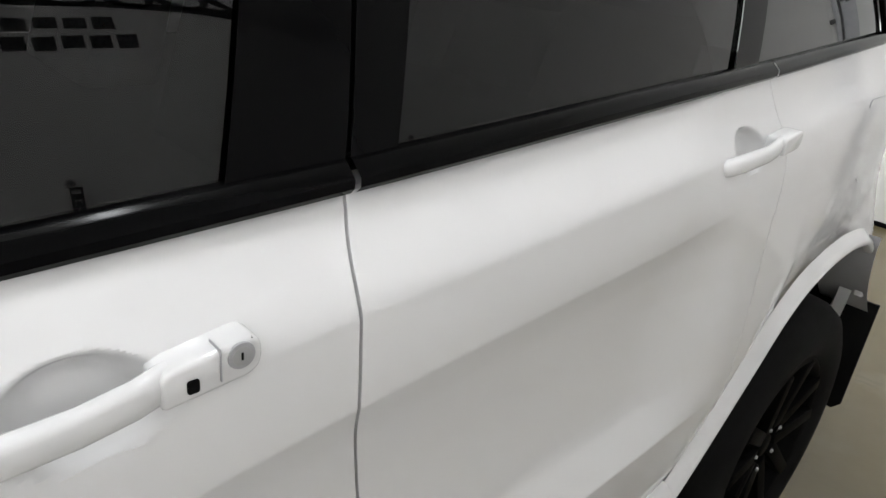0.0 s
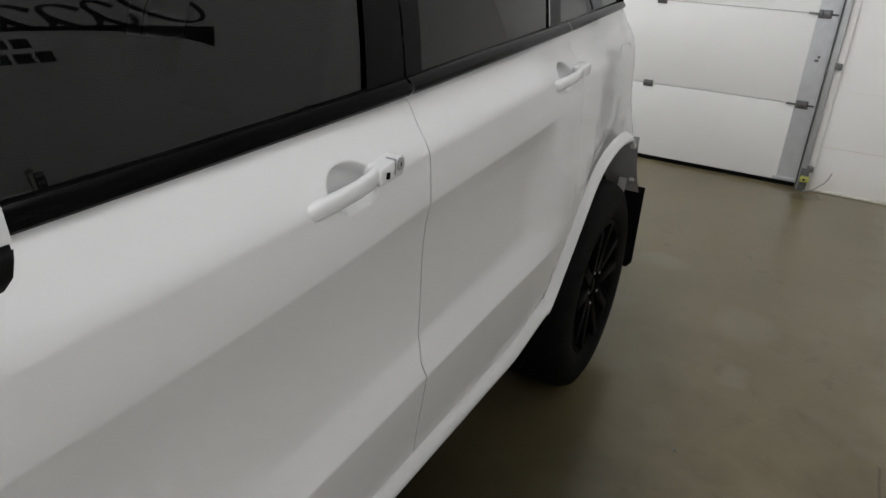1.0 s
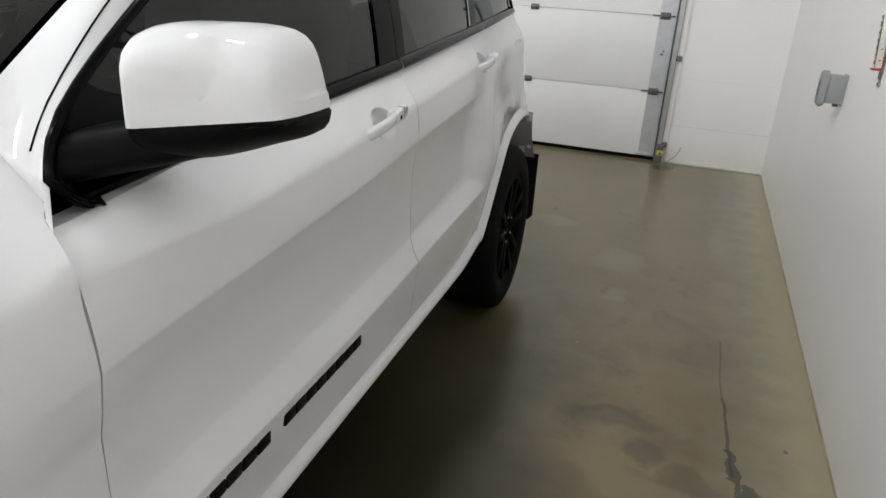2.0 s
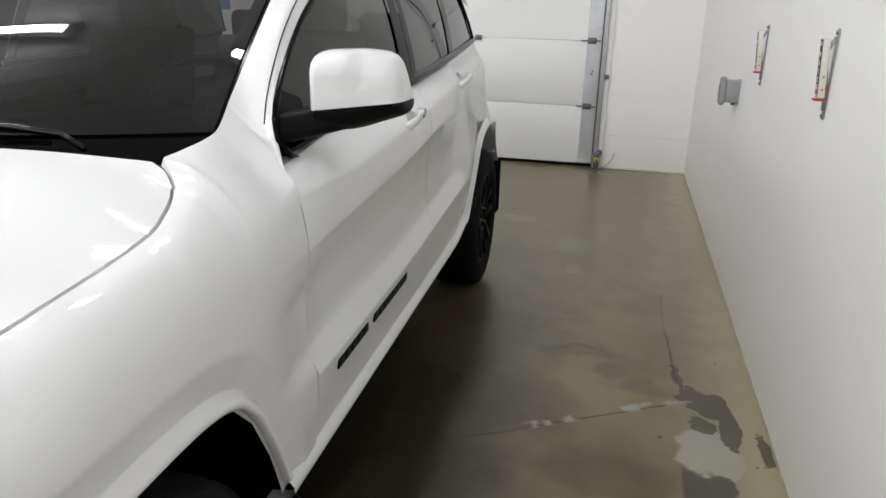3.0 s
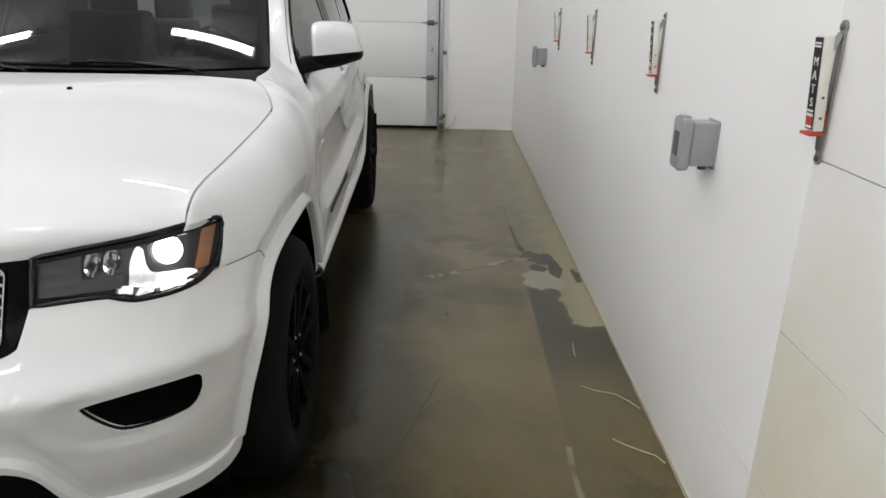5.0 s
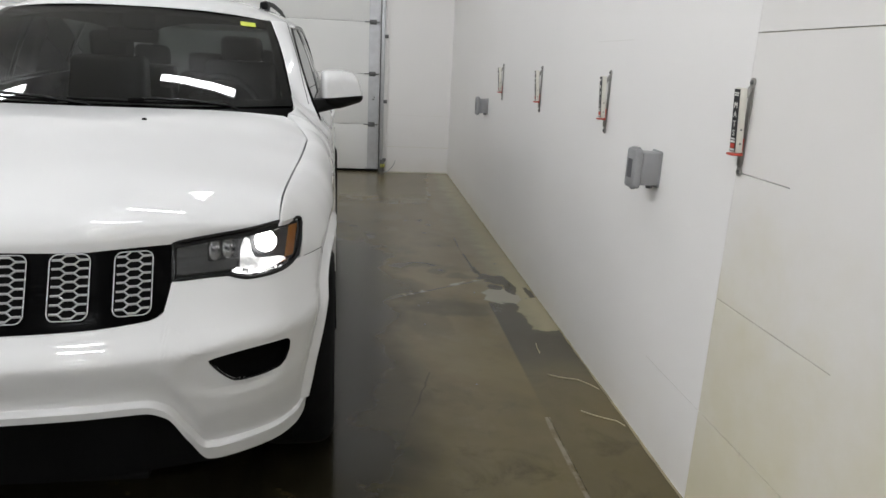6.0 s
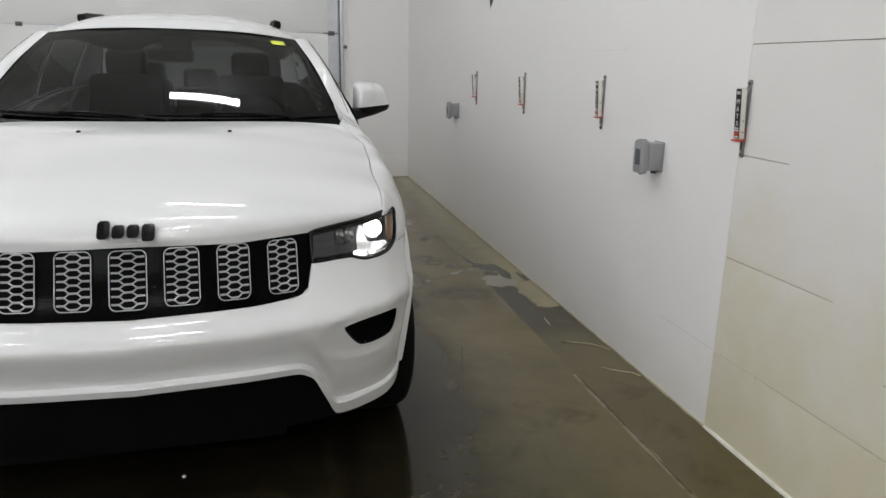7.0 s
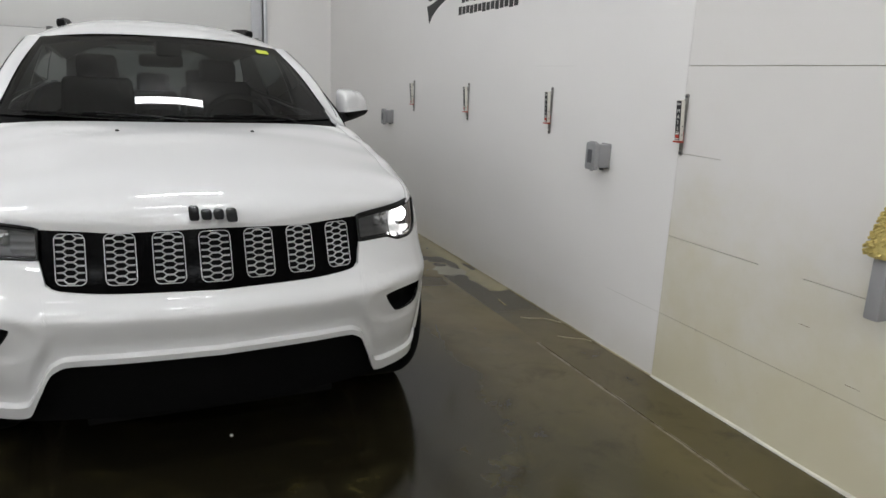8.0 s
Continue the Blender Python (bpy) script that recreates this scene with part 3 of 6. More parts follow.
# ---- overhead door ----
def overhead_door():
    t = thing("garage_door", "closed white sectional steel overhead garage door", "garage door", kind="structure")
    zs = [0.03, 0.588, 1.195, 1.797, 2.40, DOOR_TOP]
    for a, b in zip(zs, zs[1:]):
        if a < 1.5 < b:
            wx0, wx1, wz0, wz1 = -3.25, -2.62, 1.40, 1.66
            bm = join(box(DOOR_L, wx0, DOOR_Y, DOOR_Y + 0.05, a + 0.0016, b - 0.0016), box(wx1, DOOR_R, DOOR_Y, DOOR_Y + 0.05, a + 0.0016, b - 0.0016), box(wx0, wx1, DOOR_Y, DOOR_Y + 0.05, a + 0.0016, wz0), box(wx0, wx1, DOOR_Y, DOOR_Y + 0.05, wz1, b - 0.0016))
            part("panel", bm, DOOR_WHITE, t)
            part("window_pane", box(wx0, wx1, DOOR_Y + 0.02, DOOR_Y + 0.026, wz0, wz1), LENS, t, "small door window")
        else:
            part("panel", box(DOOR_L, DOOR_R, DOOR_Y, DOOR_Y + 0.05, a + 0.0016, b - 0.0016, 0.004), DOOR_WHITE, t)
    part("bottom_seal", box(DOOR_L, DOOR_R, DOOR_Y + 0.0, DOOR_Y + 0.045, 0.0, 0.03, 0.008), MATT_BLACK, t)
    for a, b in zip(zs, zs[1:]):
        part("end_stile", box(DOOR_R - 0.135, DOOR_R - 0.004, DOOR_Y - 0.004, DOOR_Y + 0.02, a + 0.006, b - 0.006, 0.001, 1), GALV, t, "bare galvanised end cap")
    for z in zs[1:-1]:
        hinge = join(box(DOOR_R - 0.19, DOOR_R - 0.01, DOOR_Y - 0.022, DOOR_Y - 0.012, z - 0.006, z + 0.006, 0.002), box(DOOR_R - 0.13, DOOR_R - 0.05, DOOR_Y - 0.014, DOOR_Y - 0.003, z - 0.028, z + 0.028, 0.004), box(DOOR_R - 0.12, DOOR_R - 0.105, DOOR_Y - 0.03, DOOR_Y - 0.01, z - 0.02, z + 0.02, 0.003), box(DOOR_R - 0.07, DOOR_R - 0.055, DOOR_Y - 0.03, DOOR_Y - 0.01, z - 0.02, z + 0.02, 0.003))
        part("roller_hinge", hinge, DARK_STEEL, t, "greasy steel roller hinge")
        for x in (0.06, -1.14, -2.34):
            part("hinge", join(box(x - 0.035, x + 0.035, DOOR_Y - 0.014, DOOR_Y - 0.002, z - 0.024, z + 0.024, 0.004), tube([(x - 0.035, DOOR_Y - 0.018, z), (x + 0.035, DOOR_Y - 0.018, z)], 0.008)), DARK_STEEL, t, "small steel centre hinge")
    part("bottom_bracket", box(DOOR_R - 0.16, DOOR_R - 0.01, DOOR_Y - 0.014, DOOR_Y - 0.006, 0.035, 0.062, 0.003), GALV, t)
    part("latch_hole", join(box(DOOR_R - 0.085, DOOR_R - 0.06, DOOR_Y - 0.010, DOOR_Y - 0.0045, 0.885, 0.9, 0.003), box(DOOR_R - 0.07, DOOR_R - 0.055, DOOR_Y - 0.010, DOOR_Y - 0.0045, 0.91, 0.925, 0.003)), DARK_STEEL, t)
    return t


overhead_door()
SKY = material("dusk_sky", (0.1, 0.25, 0.45), 0.9, emit=(0.10, 0.33, 0.62, 0.55))
solid("backdrop", box(-3.9, -2.0, 7.85, 7.87, 0.8, 2.4), SKY, "plain blue daylight outside the door window", "sky", kind="structure")
track = thing("door_track", "vertical galvanised steel track with a dark rolling edge", "door track", kind="structure")
part("rail", box(DOOR_R + 0.012, DOOR_R + 0.055, DOOR_Y - 0.065, DOOR_Y - 0.012, 0.0, 3.3, 0.006), GALV, track)
part("rolling_edge", box(DOOR_R + 0.0, DOOR_R + 0.011, DOOR_Y - 0.070, DOOR_Y - 0.03, 0.0, 3.3, 0.002), DARK_STEEL, track)
part("jamb", box(DOOR_R + 0.056, DOOR_R + 0.10, DOOR_Y - 0.035, DOOR_Y - 0.011, 0.0, 3.3, 0.003), WALL, track)
for z in (0.16, 0.875, 1.64, 2.4):
    part("track_bracket", box(DOOR_R + 0.05, DOOR_R + 0.095, DOOR_Y - 0.075, DOOR_Y - 0.036, z - 0.02, z + 0.02, 0.004), DARK_STEEL, track)


# ---- the car: u to its left, v to its rear, z up ----
CAR_POSE = pose(0.027, 0, 0, 0, 0, 2.0)
car = thing("suv", "white sport utility vehicle with black trim and lit headlamps", "car", CAR_POSE)
HUB_F, HUB_R, HUB_Z = 0.858, 3.795, 0.370

belt_z = curve([(1.5, 1.112), (1.6, 1.122), (2.2, 1.155), (2.62, 1.179), (3.14, 1.209), (3.5, 1.226), (3.95, 1.252), (4.25, 1.266)])
belt_u = curve([(1.4, 0.832), (2.2, 0.841), (2.6, 0.845), (3.0, 0.836), (3.4, 0.818), (4.2, 0.768), (4.6, 0.70)])
crease_z = curve([(1.4, 0.935), (1.6, 0.950), (2.1, 0.972), (2.58, 1.008), (3.06, 1.030), (3.3, 1.040), (4.4, 1.05)])
taper = curve([(2.4, 0.0), (3.26, 0.026), (4.2, 0.083), (4.45, 0.15), (4.6, 0.25)])
plan_u = curve([(0.0, 0.0), (0.03, 0.30), (0.075, 0.50), (0.12, 0.62), (0.165, 0.70), (0.225, 0.77), (0.30, 0.822), (0.37, 0.862), (0.44, 0.890), (0.53, 0.912), (0.65, 0.926), (0.80, 0.932), (1.2, 0.93), (1.5, 0.925)])
plan_v = curve([(0.0, 0.0), (0.30, 0.028), (0.50, 0.075), (0.62, 0.12), (0.70, 0.165), (0.77, 0.225), (0.822, 0.30), (0.862, 0.37), (0.890, 0.44), (0.912, 0.53), (0.926, 0.65), (0.93, 0.75)])
front_v = curve([(0.26, 0.11), (0.30, 0.095), (0.40, 0.06), (0.50, 0.036), (0.56, 0.018), (0.62, 0.004), (0.652, 0.0), (0.666, 0.005), (0.71, 0.043), (0.76, 0.075), (0.82, 0.105), (0.92, 0.145), (0.97, 0.165)])


def ridge_z(v):
    return 0.655 + 0.035 * smooth(2.0, 3.2, v)


@functools.lru_cache(None)
def door_profile(v):
    b, c, rb = belt_z(v), crease_z(v), ridge_z(v)
    k = 1 - smooth(1.47, 1.85, v)
    return curve([(0.40, 0.895), (0.47, 0.912), (0.53, 0.918), (rb - 0.004, 0.9328), (rb, 0.9331), (rb + 0.004, 0.9312), (rb + 0.060, 0.8985), (rb + 0.066, 0.8965), (0.84, 0.8945), (c - 0.05, 0.9095), (c - 0.004, 0.9205), (c, 0.9216), (c + 0.004, 0.9219), (b - 0.087 + 0.030 * k, 0.914), (b - 0.078 + 0.030 * k, 0.911), (b - 0.035 + 0.005 * k, 0.878 + 0.022 * k), (b - 0.012, 0.858 + 0.024 * k), (b, 0.842 + 0.020 * k)])


plain_profile = curve([(0.40, 0.90), (0.47, 0.922), (0.60, 0.929), (0.80, 0.930), (0.95, 0.924), (1.05, 0.914), (1.10, 0.900), (1.15, 0.868), (1.20, 0.842)])


def side_u(v, z):
    """How far out the car's flank is."""
    d = smooth(1.25, 1.60, v) * (1 - smooth(3.10, 3.38, v))
    zn = z + 1.20 - belt_z(v) if z > 0.95 else z + (1.20 - belt_z(v)) * smooth(0.8, 0.95, z)
    u = d * door_profile(v)(z) + (1 - d) * plain_profile(zn)
    low = smooth(0.72, 1.0, z)
    for hv, hz in ((2.368, 1.088), (3.364, 1.128)):
        q = ((v - hv) / 0.060) ** 2 + ((z - hz) / 0.035) ** 2
        if q < 1:
            u -= 0.032 * smooth(0, 0.95, 1 - q)
    return u - taper(v) * (0.25 + 0.75 * low) - 0.16 * smooth(4.16, 4.5, v) * (1 - low)


ARCH_F = [(0.40, 0.15), (0.425, 0.447), (0.462, 0.56), (0.53, 0.695), (0.60, 0.765), (0.72, 0.802), (0.90, 0.812), (1.05, 0.806), (1.14, 0.780), (1.21, 0.707), (1.27, 0.596), (1.315, 0.48), (1.36, 0.15)]
ARCH_R = [(3.14, 0.15), (3.19, 0.425), (3.235, 0.452), (3.32, 0.490), (3.43, 0.592), (3.535, 0.69), (3.61, 0.765), (3.69, 0.814), (3.80, 0.842), (3.92, 0.852), (4.08, 0.835), (4.17, 0.75), (4.22, 0.56), (4.26, 0.15)]


def arch_hollow(arch, v, z):
    """A shallow tuck in the skin just outside a wheel arch."""
    best = 9.0
    for (a, b), (c, d) in zip(arch, arch[1:]):
        t = max(0.0, min(1.0, ((v - a) * (c - a) + (z - b) * (d - b)) / ((c - a) ** 2 + (d - b) ** 2)))
        best = min(best, math.hypot(v - a - t * (c - a), z - b - t * (d - b)))
    t = max(0.0, min(1.0, (0.092 - best) / 0.064))
    return 0.017 * t * (0.35 + 0.65 * smooth(0, 0.25, t))


def flank(v, z):
    return (side_u(v, z) - (arch_hollow(ARCH_R, v, z) if v > 3.1 and z < 1.0 else 0.0), v, z)


SILL_CUT = [(2.98, 0.30), (3.02, 0.47), (3.22, 0.475), (3.36, 0.51), (3.45, 0.30)]

def door_anchors(v):
    b, c, rb = belt_z(v), crease_z(v), ridge_z(v)
    k = 0.030 * (1 - smooth(1.47, 1.85, v))
    return (0.49, 0.53, rb - 0.03, rb - 0.005, rb, rb + 0.005, rb + 0.063, c - 0.05, c - 0.005, c, c + 0.005, b - 0.089 + k, b - 0.077 + k, b - 0.035 + k / 6, b - 0.012, b)


door_rows = [k + i / n for k, n in enumerate((3, 3, 2, 2, 2, 6, 4, 4, 2, 2, 16, 4, 22, 4, 3)) for i in range(n)] + [15]


def panel_sheet(v0, v1, cols, zrows):
    """Part of the flank between two edges v0(z) and v1(z), its rows along the creases up to the belt."""

    def fn(s, r):
        k = min(14, int(r))
        z = 0.8
        for _ in range(5):
            v = v0(z) + (v1(z) - v0(z)) * s
            a = door_anchors(v)
            z = a[k] + (a[k + 1] - a[k]) * (r - k)
        return flank(v, z)

    return sheet(fn, cols, zrows)


GAP = 0.0018
fd_front = curve([(0.45, 1.470), (0.975, 1.471), (1.075, 1.475), (1.11, 1.485), (1.2, 1.50)])
b_gap = curve([(0.45, 2.572), (0.69, 2.575), (0.73, 2.597), (0.84, 2.605), (0.937, 2.588), (1.016, 2.576), (1.10, 2.580), (1.15, 2.592), (1.17, 2.602), (1.184, 2.612), (1.25, 2.62)])
rd_rear = curve([(0.45, 3.36), (0.80, 3.42), (0.95, 3.47), (1.10, 3.50), (1.25, 3.50)])

both("front_door", lip(panel_sheet(lambda z: fd_front(z) + GAP, lambda z: b_gap(z) - GAP, steps(0, 0.66, 34) + steps(0.668, 0.90, 72) + steps(0.91, 1, 8), door_rows), (-0.03, 0, 0)), PAINT, car, angle=28)
both("rear_door", lip(cut(cut(panel_sheet(lambda z: b_gap(z) + GAP, lambda z: rd_rear(z) - 0.4 * GAP, steps(0, 0.70, 34) + steps(0.71, 0.97, 64) + [0.985, 1], door_rows), ARCH_R), SILL_CUT), (-0.03, 0, 0)), PAINT, car, angle=28)
both("rear_quarter_panel", lip(cut(cut(panel_sheet(lambda z: rd_rear(z) + 0.4 * GAP, lambda z: 4.60, steps(0, 1, 80), door_rows), ARCH_R), SILL_CUT), (-0.03, 0, 0)), PAINT, car, angle=28)


def gap_strip(edge, z0, z1):
    """A dark strip added behind a panel gap to stand for the shade inside it."""
    return sheet(lambda d, z: (flank(edge(z) + d, z)[0] - 0.009, edge(z) + d, z), (-0.006, 0.006), steps(z0, z1, 30))


both("door_gap_backing", gap_strip(fd_front, 0.50, 1.10), GAP_DARK, car, "dark strip added behind the door gap")
both("door_gap_backing", gap_strip(b_gap, 0.50, 1.172), GAP_DARK, car, "dark strip added behind the door gap")
both("door_gap_backing", gap_strip(rd_rear, 0.62, 1.215), GAP_DARK, car, "dark strip added behind the door gap")


def sill(s, r):
    prof = [(0.86, 0.425), (0.905, 0.432), (0.922, 0.442), (0.930, 0.455), (0.929, 0.468), (0.920, 0.479), (0.912, 0.486), (0.900, 0.488)]
    u, z = prof[r]
    k = smooth(3.02, 3.30, s)
    return (u, s, z + 0.035 * k)


both("rocker_panel", sheet(sill, steps(1.325, 3.30, 42), range(8)), PAINT, car)

# front fender
top_u = curve([(0.370, 0.776), (0.403, 0.7785), (0.4575, 0.7805), (0.53, 0.7835), (0.631, 0.789), (0.755, 0.7985), (0.861, 0.811), (0.93, 0.816), (1.0, 0.820), (1.06, 0.8235), (1.10, 0.826), (1.16, 0.813), (1.20, 0.800), (1.231, 0.787), (1.3, 0.787)])
top_z = curve([(0.370, 0.936), (0.385, 0.955), (0.403, 0.973), (0.43, 0.987), (0.4575, 0.996), (0.53, 1.006), (0.631, 1.0145), (0.755, 1.029), (0.861, 1.048), (1.0, 1.066), (1.06, 1.076), (1.1, 1.085), (1.16, 1.100), (1.2, 1.112), (1.231, 1.124), (1.25, 1.134), (1.266, 1.148)])
edge_u = curve([(1.231, 0.787), (1.252, 0.768), (1.266, 0.746), (1.275, 0.744), (1.30, 0.752), (1.32, 0.757), (1.36, 0.762), (1.40, 0.762), (1.425, 0.760), (1.46, 0.754), (1.50, 0.745)])
edge_z = curve([(1.231, 1.124), (1.252, 1.143), (1.266, 1.166), (1.275, 1.167), (1.32, 1.175), (1.40, 1.186), (1.425, 1.192), (1.46, 1.209), (1.50, 1.232)])
fend_top_u = lambda v: top_u(v) if v < 1.231 else edge_u(v)
fend_top_z = lambda v: top_z(v) if v < 1.231 else edge_z(v)
fend_n = curve([(0.36, 1.58), (0.47, 1.62), (0.60, 1.95), (0.8, 2.25), (1.2, 2.6), (1.45, 3.0), (1.6, 3.2)])
# the rounded shoulder gives way to the flatter root of the screen pillar
root_a = curve([(0, 1), (0.2, 0.983), (0.32, 0.944), (0.42, 0.861), (0.52, 0.706), (0.62, 0.528), (0.76, 0.306), (0.9, 0.111), (1, 0)])
root_b = curve([(0, 0), (0.2, 0.463), (0.32, 0.602), (0.42, 0.671), (0.52, 0.729), (0.62, 0.787), (0.76, 0.868), (0.9, 0.949), (1, 1)])


def hollow(v, z):
    """The doors' hollow runs out on the rear of the fender."""
    k = smooth(1.24, 1.46, v)
    return k * (1 - smooth(1.0, 1.10, z)) * max(0.0, 0.925 - side_u(max(v, 1.472), z)) if k else 0.0


def fender_pt(v, r):
    um, ut, zt, n = plan_u(v - 0.10), fend_top_u(v), fend_top_z(v), fend_n(v)
    zs = 0.80
    if r < 0.35:
        z = 0.47 + (zs - 0.47) * r / 0.35
        return (um - hollow(v, z) - arch_hollow(ARCH_F, v, z), v, z)
    f = (r - 0.35) / 0.65
    th = f * math.pi / 2
    c, s = math.cos(th) ** (2 / n), math.sin(th) ** (2 / n)
    k = smooth(1.15, 1.47, v)
    c, s = c + (root_a(f) - c) * k, s + (root_b(f) - s) * k
    z = zs + (zt - zs) * s
    return (ut + (um - ut) * c - hollow(v, z) - arch_hollow(ARCH_F, v, z), v, z)


FRS = steps(0, 0.35, 20)[:-1] + steps(0.35, 0.46, 23)[:-1] + steps(0.46, 0.9, 40) + steps(0.91, 1, 8)


fender_foot = curve([(0.41, 0.8265), (0.43, 0.8255), (0.46, 0.8245), (0.55, 0.822), (0.565, 0.818), (0.585, 0.80), (0.60, 0.783), (0.62, 0.74)])


def past_nose(v, r):
    """True in front of the fender's edge, where the headlamp and the bumper begin."""
    z = fender_pt(v, r)[2]
    return z < 0.939 and (z < fender_foot(max(0.41, v)) or v < 0.414 + 0.47 * (z - 0.826)) or v < 0.370


@functools.lru_cache(None)
def fender_front(r):
    if r < 0.33:
        return 0.607
    v = 0.607
    while not past_nose(v, r):
        v -= 0.0015
    return v + 0.0008


def fender_rear(z):
    return fd_front(z) - GAP if z < 1.112 else 1.485 + smooth(1.112, 1.125, z) * 0.015


def fender_fn(s, r):
    z = fender_pt(0.9, r)[2]
    for _ in range(5):
        v = fender_front(r) + (fender_rear(z) - fender_front(r)) * s
        p = fender_pt(v, r)
        z = 0.5 * z + 0.5 * p[2]
    return p


both("front_fender", lip(cut(sheet(fender_fn, steps(0, 0.68, 70) + steps(0.685, 0.86, 44) + steps(0.868, 1, 14), FRS), ARCH_F), (-0.006, 0, -0.014)), PAINT, car, angle=28)


# flares round the wheel arches
def flare(arch, mid, low0, low1, extra=0.0):
    pts = []
    dense = []
    for (a, b), (c, d) in zip(arch, arch[1:]):
        for k in range(4):
            dense.append((a + (c - a) * k / 4, b + (d - b) * k / 4))
    dense.append(arch[-1])
    for _ in range(3):
        dense = [dense[0]] + [((dense[i - 1][0] + 2 * dense[i][0] + dense[i + 1][0]) / 4, (dense[i - 1][1] + 2 * dense[i][1] + dense[i + 1][1]) / 4) for i in range(1, len(dense) - 1)] + [dense[-1]]
    dense = [p for p in dense if p[1] > (low0 if p[0] < mid else low1)]
    n = len(dense)
    rows = [(-0.004, -0.016), (-0.004, 0.001), (0.000, 0.004), (0.005, 0.005), (0.011, 0.003), (0.018, -0.005), (0.025, -0.013), (0.032, -0.020)]

    def fn(i, j):
        p, a, b = dense[i], dense[max(0, i - 1)], dense[min(n - 1, i + 1)]
        tx, tz = b[0] - a[0], b[1] - a[1]
        l = math.hypot(tx, tz)
        nx, nz = -tz / l, tx / l
        w, du = rows[j]
        v, z = p[0] + nx * w, p[1] + nz * w
        base = plan_u(v - front_v(min(z, 0.80)) - 0.005) if v < 2 else 0.932 - 0.25 * taper(v)
        return (base + du + extra, v, z)

    return sheet(fn, range(n), range(len(rows)))


both("front_wheel_flare", flare(ARCH_F, 0.9, 0.34, 0.455), PAINT, car, angle=50)
both("rear_wheel_flare", flare(ARCH_R, 3.8, 0.475, 0.62), PAINT, car, angle=50)

# wheel wells and underbody
for hv in (HUB_F + 0.02, HUB_R + 0.03):
    for sgn in (1, -1):
        well = sheet(lambda a, x: (sgn * x, hv + 0.475 * math.cos(a), HUB_Z + 0.475 * math.sin(a)), steps(-0.35, math.pi + 0.35, 24), (0.45, 0.80))
        part("wheel_well", well, MATT_BLACK, car)
part("underbody", join(box(-0.72, 0.72, 1.38, 3.34, 0.23, 0.47, 0.03), box(-0.60, 0.60, 0.35, 4.5, 0.22, 0.6, 0.03), box(-0.88, 0.88, 1.40, 3.30, 0.40, 0.47, 0.02), box(-0.80, 0.80, 4.3, 4.65, 0.4, 0.62, 0.03)), MATT_BLACK, car)
part("inner_body", join(box(-0.86, 0.86, 1.40, 3.45, 0.46, 1.05, 0.02), box(-0.72, 0.72, 3.4, 4.5, 0.85, 1.05, 0.02), box(-0.70, 0.70, 0.60, 1.4, 0.82, 0.90, 0.02)), MATT_BLACK, car)

# hood
hood_c = curve([(0.15, 0.950), (0.20, 0.985), (0.30, 1.020), (0.5, 1.073), (0.98, 1.160), (1.25, 1.180), (1.45, 1.19)])
hood_front = curve([(0.0, 0.150), (0.3, 0.172), (0.524, 0.225), (0.68, 0.305), (0.787, 0.380)])
hood_lip = curve([(0.0, 0.912), (0.25, 0.916), (0.40, 0.926), (0.53, 0.931), (0.787, 0.934)])
hood_rear = curve([(0.0, 1.190), (0.4, 1.208), (0.60, 1.238), (0.69, 1.256), (0.735, 1.263), (0.765, 1.250), (0.787, 1.230)])


def hood_z(u, v):
    ue, ze, zc = top_u(v), top_z(v), hood_c(v)
    a = min(1.0, abs(u) / ue)
    z = ze + (zc - ze) * (1 - a ** (2.4 + 3.6 * smooth(0.95, 1.25, v)))
    return z + 0.004 * smooth(0.62, 0.30, abs(u)) * smooth(0.15, 0.5, v) * smooth(1.15, 0.7, v)


def hood_fn(s, r):
    u = s * 0.787
    a, b = hood_front(abs(u)), hood_rear(abs(u))
    v = a + (b - a) * r
    ue = top_u(v) - 0.0060
    uu = s * ue
    z = hood_z(uu, v)
    q = min(1.0, (v - a) / 0.055)
    z -= max(0.0, hood_z(s * top_u(a), a) - hood_lip(abs(u))) * (1 - math.sqrt(1 - (1 - q) ** 2.2))
    return (uu, v, z)


HS = [-1, -0.992, -0.984, -0.973] + steps(-0.96, 0.96, 60) + [0.973, 0.984, 0.992, 1]
hood_skin = sheet(hood_fn, HS, [0, 0.001, 0.003, 0.007, 0.013, 0.021, 0.032, 0.045, 0.06] + steps(0.08, 0.76, 26) + steps(0.77, 1, 22))
inner = [v for v in hood_skin.verts if not v.is_boundary and v.co.y > hood_front(min(0.787, abs(v.co.x))) + 0.02]
for _ in range(12):
    bmesh.ops.smooth_vert(hood_skin, verts=inner, factor=0.5, use_axis_x=True, use_axis_y=True, use_axis_z=True)
part("hood", lip(hood_skin, (0, 0.004, -0.022)), PAINT, car, angle=30)

# black strip added below the hood gap, in place of its shade
both("hood_gap_backing", sheet(lambda v, d: (fend_top_u(v) + d, v, fend_top_z(v) - 0.012 - 0.25 * d), steps(0.40, 1.262, 60), (-0.012, 0.003)), MATT_BLACK, car, "dark strip added under the hood gap")


# front bumper
bump_top = curve([(0.0, 0.718), (0.30, 0.722), (0.46, 0.732), (0.500, 0.75), (0.516, 0.819), (0.60, 0.821), (0.644, 0.820), (0.665, 0.812), (0.698, 0.803), (0.76, 0.803), (0.788, 0.808), (0.816, 0.820), (0.835, 0.8225), (0.86, 0.8225), (0.88, 0.8215), (0.893, 0.8185), (0.901, 0.804), (0.909, 0.780), (0.93, 0.74)])
